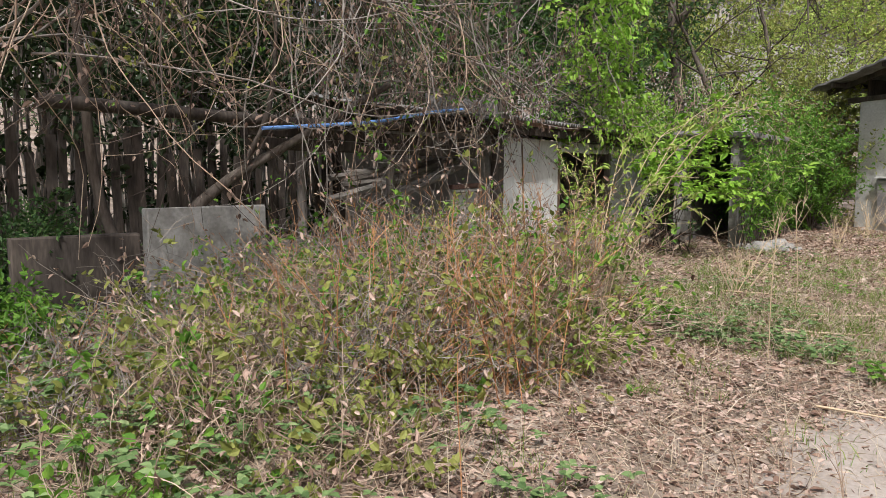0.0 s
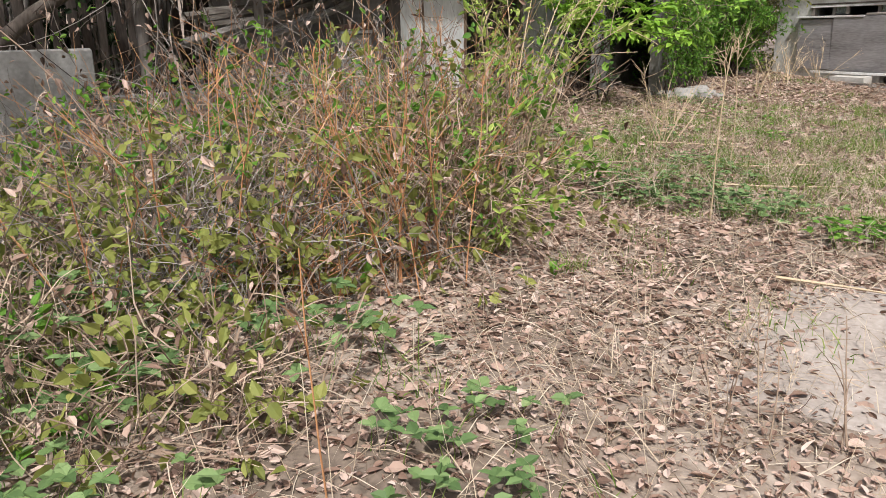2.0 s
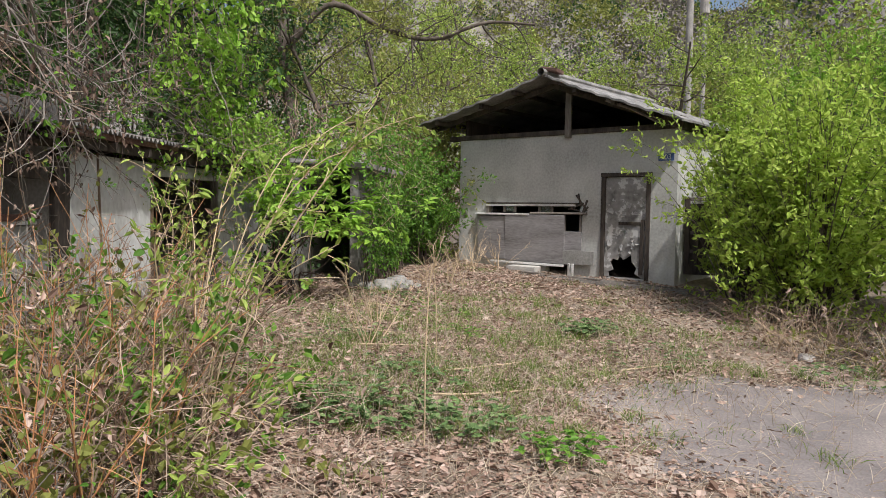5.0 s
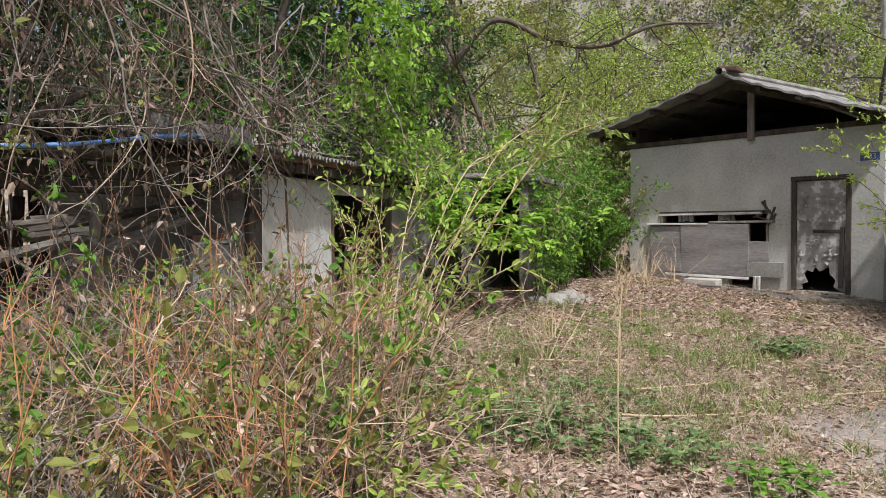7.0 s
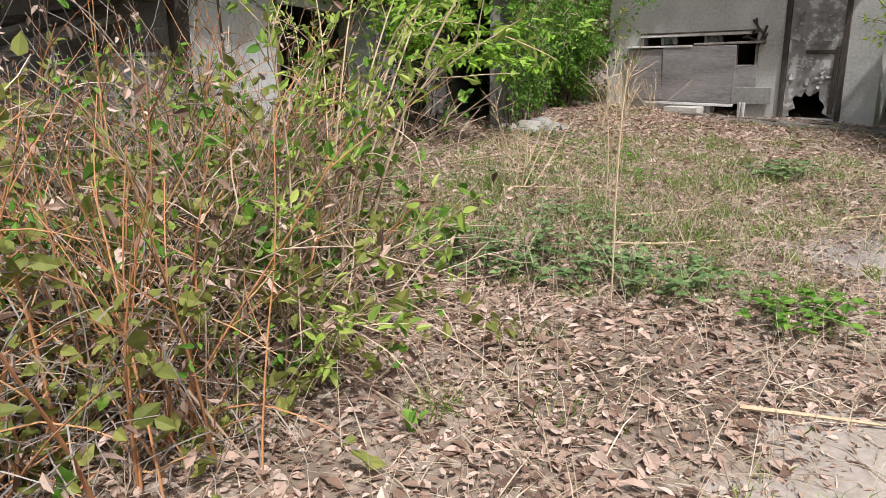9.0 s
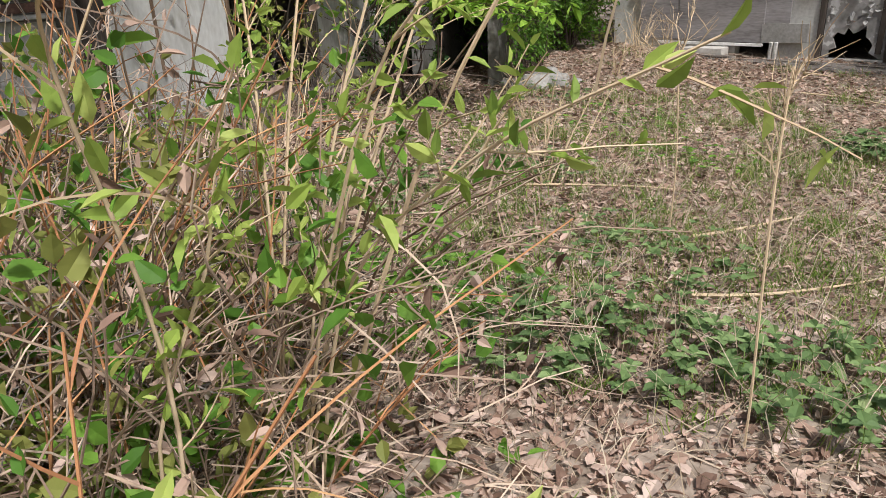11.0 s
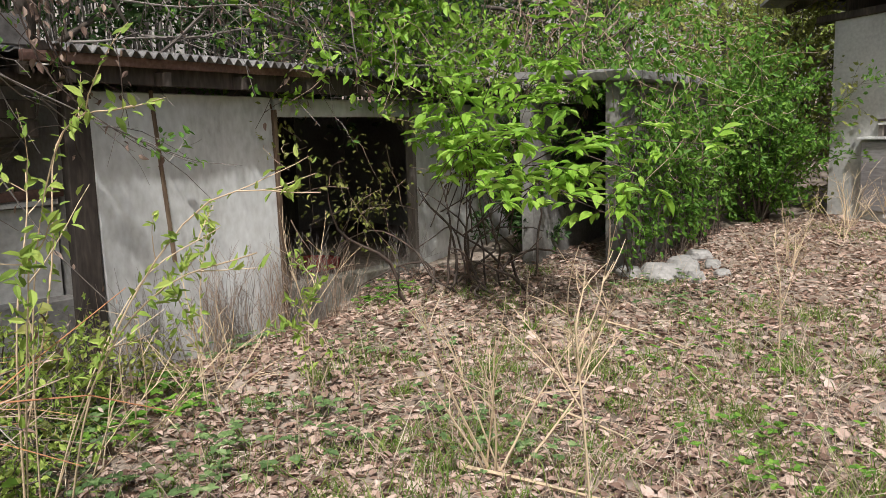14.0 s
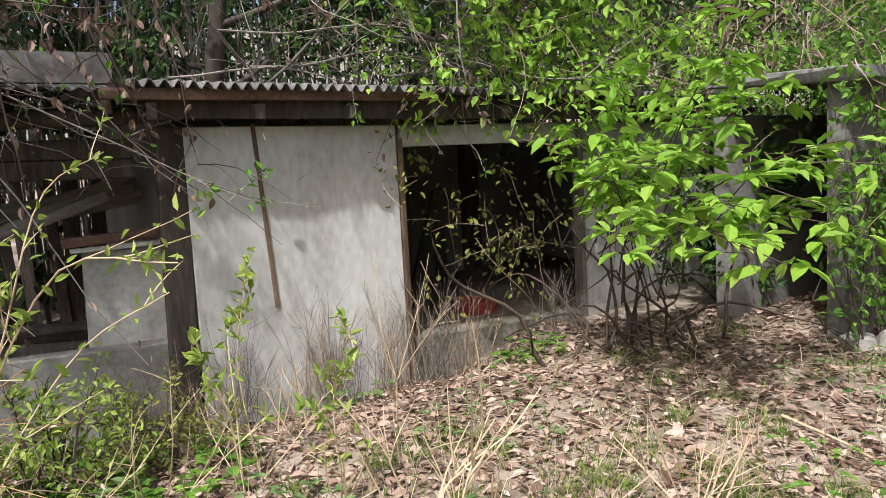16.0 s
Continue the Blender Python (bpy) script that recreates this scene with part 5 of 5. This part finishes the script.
bare_boughs(900, [(-3.6, 0.6, 2.6, 1, 0.15, -0.05), (-2.8, 0.5, 2.9, 1, 0.15, -0.12), (-2.4, 0.4, 2.3, 1, 0.1, 0.0)], "tangle of leafless grey boughs sweeping over the shed roof", M_GREY_TWIG, 3.0, 4, M_LEAF_FRESH, 0.34)
bare_boughs(901, [(-5.5, 0.8, 2.8, 1, 0.1, 0.2), (-4.8, 0.6, 3.3, 1, 0.1, -0.1), (-5.8, 0.7, 2.0, 1, 0.2, 0.1)], "tangle of leafless grey boughs sweeping over the shed roof", M_GREY_TWIG, 2.8, 4, M_LEAF_OLIVE, 0.28)
bare_boughs(902, [(0.2, -0.1, 2.05, 1, 0.2, 0.15), (1.6, -0.1, 2.1, 1, 0.2, 0.1), (2.8, -0.2, 2.1, 1, 0.2, 0.2)], "bare twiggy growth lying on the corrugated roof", M_GREY_TWIG, 1.8, 6, M_LEAF_FRESH, 0.3)
bare_boughs(903, [(-1.7, 1.3, 2.4, 1, 0.0, -0.30)], "long thin bough drooping before the shed", M_GREY_TWIG, 1.7, 2, M_LEAF_FRESH, 0.25)


def leafy_climber(s0, s1, out, z0, z1, n, seed, mat, size, name="shed_foliage", label="fresh green creeper over the shed roof, shade-coloured foliage behind it"):
    r = np.random.default_rng(seed)
    h = thing(name, shed_frame(s0), label, "creeper", "creepers on the shed")
    st, lf = Soup(), Soup()
    for _ in range(n):
        p = (r.uniform(s0, s1), -out + r.normal() * 0.25, r.uniform(z0, z1))
        line = wander(p, (r.normal(), r.normal() * 0.6, r.normal() - 0.2), r.uniform(0.3, 0.8), 7, 0.25, 0.06, r)
        st.tube(line, 0.004, 0.0015, 3)
        leafy(lf, line, r, 16, size, 0.6, 0.05, 0.3, 0.0)
    part("stem", st, M_CANE, h)
    part("leaf", lf, mat, h)


leafy_climber(1.2, 3.0, 0.4, 2.35, 4.3, 120, 950, M_LEAF_BRIGHT, 0.10)
leafy_climber(1.3, 4.6, 0.35, 1.7, 2.4, 130, 951, M_LEAF_BRIGHT, 0.075)
leafy_climber(2.8, 4.8, -0.3, 1.9, 3.4, 130, 952, M_LEAF_DEEP, 0.07)
# foliage added behind the vines, coloured dark for the deep forest's shade
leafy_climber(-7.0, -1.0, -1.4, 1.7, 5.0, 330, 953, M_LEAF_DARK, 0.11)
# canopy added overhead to cast shade on the vines and shed end
leafy_climber(-7.0, -0.8, 0.9, 3.4, 5.4, 260, 957, M_LEAF_OLIVE, 0.10, "shade_canopy", "leafy canopy added over the shed end to shade it")
# second dark mass behind the slats, forest shade in its leaf colour
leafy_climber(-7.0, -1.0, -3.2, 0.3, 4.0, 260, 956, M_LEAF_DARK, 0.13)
leafy_climber(3.2, 6.2, 2.05, 0.9, 2.4, 170, 955, M_LEAF_FRESH, 0.07, "wall_creeper", "green creeper over the ruined outbuilding")
leafy_climber(1.5, 3.0, 0.05, 0.6, 1.45, 30, 954, M_LEAF_OLIVE, 0.05, "door_creeper", "thin creeper trailing across the open doorway")


def leaning_tree():
    b = np.array((-0.45, -12.35, gz(-0.45, -12.35) - 0.1))
    h = thing("leaning_tree", b, "leaning grey tree trunk in front of the shed", "tree")
    w = Soup()
    w.tube(spline([(0, 0, 0), (-0.05, 0.12, 0.8), (0.0, 0.55, 1.3), (-0.1, 1.3, 1.75), (0, 2.2, 2.3)], 16), 0.075, 0.03, 9)
    part("trunk", w, M_BARK, h, "", True)
    s = Soup()
    s.tube(spline([(-0.05, -0.1, 0.1), (-0.1, -0.5, 1.2), (0, -0.6, 2.6), (-0.1, -0.8, 4.2)], 14), 0.06, 0.025, 8)
    part("second_trunk", s, M_BARK, h, "", True)
    s = Soup()
    s.tube(spline([(0.0, 0.75, 1.45), (0.1, 1.0, 2.1), (0.0, 1.1, 3.2)], 10), 0.035, 0.012, 6)
    part("branch", s, M_BARK, h, "", True)


leaning_tree()


def crooked_tree():
    b = np.array((-6.3, -1.6, gz(-6.3, -1.6) - 0.1))
    h = thing("crooked_tree", b, "old tree with one dark crooked limb reaching over", "tree")
    r = np.random.default_rng(640)
    w, lf = Soup(), Soup()
    w.tube(spline([(0, 0, 0), (0.1, 0.1, 2.5), (-0.1, 0.0, 4.6), (0.1, 0.2, 7.0)], 14), 0.16, 0.05, 9)
    limb = spline([(0, 0.05, 4.3), (0.7, 0.6, 5.2), (1.5, 1.4, 4.75), (2.2, 2.1, 4.6), (3.0, 2.9, 5.0), (3.8, 3.6, 5.0)], 24)
    w.tube(limb, 0.075, 0.025, 8)
    for k in range(22):
        c, d = on_line(limb, r.uniform(0.2, 1))
        tw = wander(c, d / np.linalg.norm(d) * 0.6 + r.normal(size=3) * 0.7 + (0, 0, 0.3), r.uniform(0.5, 1.5), 8, 0.22, 0, r)
        w.tube(tw, 0.02, 0.005, 5)
        for _ in range(4):
            c2, d2 = on_line(tw, r.uniform(0.3, 1))
            t2 = wander(c2, d2 / np.linalg.norm(d2) + r.normal(size=3) * 0.7, r.uniform(0.2, 0.6), 6, 0.2, 0, r)
            w.tube(t2, 0.007, 0.003, 3)
            leafy(lf, t2, r, 10, 0.06, 0.5, 0.05)
    part("trunk", w, M_BARK, h, "", True)
    part("leaf", lf, M_LEAF_LIME, h)


crooked_tree()


# ---- grove of thin stems behind the sheds ----
def grove():
    r = np.random.default_rng(77)
    s, lf = Soup(), Soup()
    for k in range(520):
        a, o = r.uniform(-7, 8), r.uniform(-7.5, -3.2)
        p = np.array(shed_point(a, o, 0))
        p[2] = gz(p[0], p[1]) - 0.1
        line = wander(p, (r.normal() * 0.06, r.normal() * 0.06, 1), r.uniform(4.0, 6.5), 7, 0.03, 0, r)
        s.tube(line, r.uniform(0.012, 0.03), 0.008, 4)
        leafy(lf, line, r, 36, 0.13, 0.35, 0.28, 0.4, 0.5)
    solo("grove_stems", s, M_GREY_TWIG, "dense grove of thin grey stems behind the sheds", "grove", kind="stuff")
    # dark leaf colour carries the gloom inside the grove
    solo("grove_leaves", lf, M_LEAF_DEEP, "foliage of the dense grove behind the sheds, coloured dark for shade", "foliage", kind="stuff")


grove()


# ---- weeds, grass, litter ----
def weed_clump(x, y, radius, n, size, mat, seed, hh=0.12):
    r = np.random.default_rng(seed)
    b = np.array((x, y, gz(x, y)))
    h = thing("weed_clump", b, "low clump of broad green weed leaves in the litter", "weed", "green weed clumps")
    st, lf = Soup(), Soup()
    for _ in range(n):
        a, q = r.uniform(0, 6.28), radius * math.sqrt(r.uniform())
        p = np.array((q * math.cos(a), q * math.sin(a), 0))
        p[2] = gz(b[0] + p[0], b[1] + p[1]) - b[2]
        line = wander(p, (r.normal() * 0.4, r.normal() * 0.4, 1), hh * r.uniform(0.5, 1.5), 4, 0.15, 0, r)
        st.tube(line, 0.0022, 0.0012, 3)
        m = 4
        ang = r.uniform(0, 6.28) + np.arange(m) * 6.28 / m
        d = np.stack([np.cos(ang), np.sin(ang), r.uniform(-0.1, 0.4, m)], 1)
        ln = size * r.uniform(0.6, 1.2, m)
        lf.leaves(np.repeat(line[-1:], m, 0), d, ln, ln * 0.75, np.array((0, 0, 1.0)) + r.normal(size=(m, 3)) * 0.25)
    part("stem", st, M_GRASS, h)
    part("leaf", lf, mat, h)


W = [(2.9, -11.75, 0.6, 120, 0.06), (2.1, -12.5, 0.8, 170, 0.065), (3.3, -12.2, 0.55, 110, 0.06), (3.3, -11.05, 0.35, 55, 0.06), (2.4, -13.2, 0.9, 190, 0.065), (1.0, -12.9, 0.9, 170, 0.065),
     (3.55, -12.9, 0.6, 110, 0.06), (3.9, -12.0, 0.35, 45, 0.055), (1.7, -11.9, 0.6, 100, 0.06), (0.1, -12.8, 0.8, 140, 0.065), (2.85, -7.95, 0.35, 70, 0.05), (2.35, -8.1, 0.35, 70, 0.05), (3.45, -8.0, 0.22, 45, 0.05),
     (1.9, -8.25, 0.35, 60, 0.05), (2.07, -4.72, 0.28, 90, 0.06), (1.3, -5.7, 0.4, 50, 0.035), (0.5, -6.6, 0.5, 60, 0.035), (0.1, -7.5, 0.5, 70, 0.045), (-0.6, -8.2, 0.5, 90, 0.055), (0.7, -8.3, 0.5, 80, 0.05),
     (-0.2, -8.7, 0.5, 100, 0.055), (-1.2, -8.8, 0.4, 70, 0.055), (1.6, -7.3, 0.4, 45, 0.035), (-1.6, -7.4, 0.3, 30, 0.045), (-2.3, -6.1, 0.3, 40, 0.05), (4.0, -10.9, 0.3, 35, 0.05), (-0.4, -13.2, 0.8, 160, 0.06), (5.2, -7.9, 0.14, 26, 0.04)]
W += [(4.4, -4.9, 0.4, 40, 0.04), (3.0, -5.4, 0.5, 50, 0.035), (0.2, -5.0, 0.6, 60, 0.035), (-1.0, -6.5, 0.5, 40, 0.035), (-0.9, -4.4, 0.6, 60, 0.04), (1.2, -8.35, 0.5, 90, 0.05), (1.9, -7.6, 0.5, 70, 0.045)]
for k, (x, y, rad, n, sz) in enumerate(W):
    weed_clump(x, y, rad, int(n * (0.5 if y < -11 else 1)), sz * (1.0 if y < -11 else 1), M_WEED if y < -11 or k % 3 else M_LEAF_FRESH, 1000 + k, 0.20 if y < -11 else 0.10)


def scatter_xy(n, lo, hi, r, keep):
    out = np.zeros((0, 2))
    while len(out) < n:
        q = r.uniform(lo, hi, (n, 2))
        q = q[r.uniform(size=n) < keep(q[:, 0], q[:, 1])]
        out = np.vstack([out, q])
    return out[:n]


def shed_out(x, y):
    """Metres in front of the shed's wall line."""
    return np.where(y > -8.3, (x + 1.62) * 0.871 + (y + 8.23) * 0.491, (x + 4.56 + 0.345 * y) * 0.945)


def litter_density(x, y):
    bare = np.exp(-(((x - 4.75) / 1.1) ** 2 + ((y + 9.0) / 0.7) ** 2)) + np.exp(-(((x - 4.6) / 0.9) ** 2 + ((y + 6.3) / 1.3) ** 2))
    near = np.exp(-np.hypot(x - 2.8, y + 8.5) / 7)
    return np.clip((0.25 + near) * (1 - 0.55 * np.clip(bare, 0, 1)) * (shed_out(x, y) > 0.0) * (y < -0.1), 0, 1)


def build_litter():
    r = np.random.default_rng(42)
    near_shed = lambda x, y: litter_density(x, y) * np.clip(1.1 - 0.22 * np.clip(x, 0, 9), 0.15, 1)
    for name, n, lo, hi, big, keep in (("leaf_litter", 62000, (-3, -14), (7, 0), 0.086, near_shed), ("fine_litter", 60000, (0.3, -12), (6.5, -5), 0.045, litter_density)):
        q = scatter_xy(n, lo, hi, r, keep)
        z = ground_z(q[:, 0], q[:, 1]) + r.uniform(0.0, 0.022, n)
        a = r.uniform(0, 6.28, n)
        d = np.stack([np.cos(a), np.sin(a), r.normal(size=n) * 0.28], 1)
        ln = big * (0.35 + 0.65 * r.uniform(size=n) ** 1.4)
        nr = np.array((0, 0, 1.0)) + r.normal(size=(n, 3)) * 0.4
        solo(name, Soup().leaves(np.column_stack([q, z]), d, ln, ln * r.uniform(0.2, 0.75, n), nr), M_LITTER, "thick scatter of curled brown dead leaves", "leaf litter", kind="stuff")


build_litter()


def build_grass():
    r = np.random.default_rng(43)

    def straw(x, y):
        return np.clip((0.15 + np.exp(-(((x - 2.8) / 1.6) ** 2 + ((y + 6.8) / 2.2) ** 2)) + 0.7 * np.exp(-(((x - 3.8) / 0.9) ** 2 + ((y + 10.2) / 1.1) ** 2))) * (shed_out(x, y) > 0.1), 0, 1)
    n = 20000
    q = scatter_xy(n, (-2.5, -14), (7, -0.3), r, straw)
    d = r.normal(size=(n, 3)) * (0.8, 0.8, 0.25) + (0, 0, 0.25)
    solo("dry_grass", Soup().blades(np.column_stack([q, ground_z(q[:, 0], q[:, 1])]), d, r.uniform(0.08, 0.3, n), r.uniform(0.002, 0.005, n)), M_STRAW, "flattened dry straw and dead grass", "dry grass", kind="stuff")

    def green(x, y):
        v = np.exp(-(((x - 1.0) / 1.6) ** 2 + ((y + 6.6) / 1.4) ** 2)) + np.exp(-(((x - 2.4) / 0.9) ** 2 + ((y + 7.7) / 0.7) ** 2)) + 0.8 * np.exp(-(((x - 1.2) / 1.6) ** 2 + ((y + 4.6) / 1.2) ** 2)) + 0.6 * np.exp(-(((x - 2.2) / 1.2) ** 2 + ((y + 12.6) / 1.0) ** 2))
        return np.clip((0.06 + v) * (shed_out(x, y) > 0.2), 0, 1)
    tufts = scatter_xy(430, (-2.2, -14), (6, -0.8), r, green)
    n = 30000
    k = r.integers(0, len(tufts), n)
    q = tufts[k] + r.normal(size=(n, 2)) * r.uniform(0.03, 0.16, len(tufts))[k][:, None]
    d = r.normal(size=(n, 3)) * (0.4, 0.4, 0.1) + (0, 0, 1)
    tall = r.uniform(0.5, 1.2, len(tufts))[k]
    solo("grass", Soup().blades(np.column_stack([q, ground_z(q[:, 0], q[:, 1])]), d, r.uniform(0.04, 0.15, n) * tall, r.uniform(0.003, 0.006, n)), M_GRASS, "sparse fresh green grass tufts", "grass", kind="stuff")
    n = 5000
    q = scatter_xy(n, (-2.2, -14), (6, -0.8), r, lambda x, y: np.clip(0.4 * green(x, y) + 0.25 * straw(x, y), 0, 1))
    d = r.normal(size=(n, 3)) * (0.35, 0.35, 0.1) + (0, 0, 1)
    solo("tall_dry_grass", Soup().blades(np.column_stack([q, ground_z(q[:, 0], q[:, 1])]), d, r.uniform(0.15, 0.45, n), r.uniform(0.002, 0.0035, n)), M_STRAW, "upright thin dry grass stems", "dry grass", kind="stuff")


build_grass()


def sticks():
    for k, (x, y, ln, a) in enumerate(((0.85, -2.7, 1.0, -5), (0.75, -6.9, 0.9, 35), (0.2, -6.3, 0.7, 20), (1.9, -7.0, 0.8, 60), (3.6, -8.9, 0.5, 25), (4.2, -8.6, 0.35, -40), (5.3, -6.9, 0.9, 20), (2.9, -5.9, 0.7, 70), (-0.6, -5.2, 0.7, 15), (2.2, -7.6, 0.9, 40), (4.7, -9.9, 0.6, 10))):
        line = wander((x, y, gz(x, y) + 0.03), (math.cos(radians(a)), math.sin(radians(a)), 0.03), ln, 7, 0.07, 0, rng)
        line[:, 2] = ground_z(line[:, 0], line[:, 1]) + 0.03
        solo("fallen_stick", Soup().tube(line, 0.010, 0.004, 5), M_PALE_TWIG, "pale fallen stick lying in the dead leaves", "stick", "fallen sticks")


sticks()
solo("wooden_stake", Soup().tube([(4.43, -9.21, gz(4.43, -9.21) - 0.05), (4.435, -9.2, gz(4.43, -9.21) + 0.18), (4.43, -9.2, gz(4.43, -9.21) + 0.36)], 0.012, 0.009, 6), M_WHITE, "short pale stake standing in the bare earth", "stake")
for k, (x, y, hh) in enumerate(((-0.35, -8.1, 0.6), (-0.7, -7.75, 0.5), (0.1, -8.35, 0.6), (-1.2, -7.6, 0.45))):
    stalks("fallen_brush", x, y, 8, hh, 0.08, M_PALE_TWIG, 380 + k, "heap of pale dry brush on the ground", 3, None, 1.1)


# ---- wooded slope far behind ----
def far_woods():
    r = np.random.default_rng(88)
    for name, mat, n, lo, hi in (("far_trees", M_LEAF_OLIVE, 900, (-150, 50), (60, 230)), ("far_bare_trees", M_FAR_BARE, 1400, (-170, 50), (80, 260)), ("far_dark_trees", M_LEAF_DEEP, 350, (-150, 110), (60, 260))):
        s = Soup()
        q = r.uniform(lo, hi, (n, 2))
        for x, y in q:
            c = np.array((x, y, gz(x, y) + r.uniform(1.5, 3)))
            m = 90
            p = c + r.normal(size=(m, 3)) * (1.3, 1.3, 1.7)
            ln = r.uniform(0.5, 1.1, m)
            s.leaves(p, spread(m, r), ln, ln * 0.6)
        solo(name, s, mat, "distant woodland covering the hillside", "woodland", kind="stuff")


far_woods()
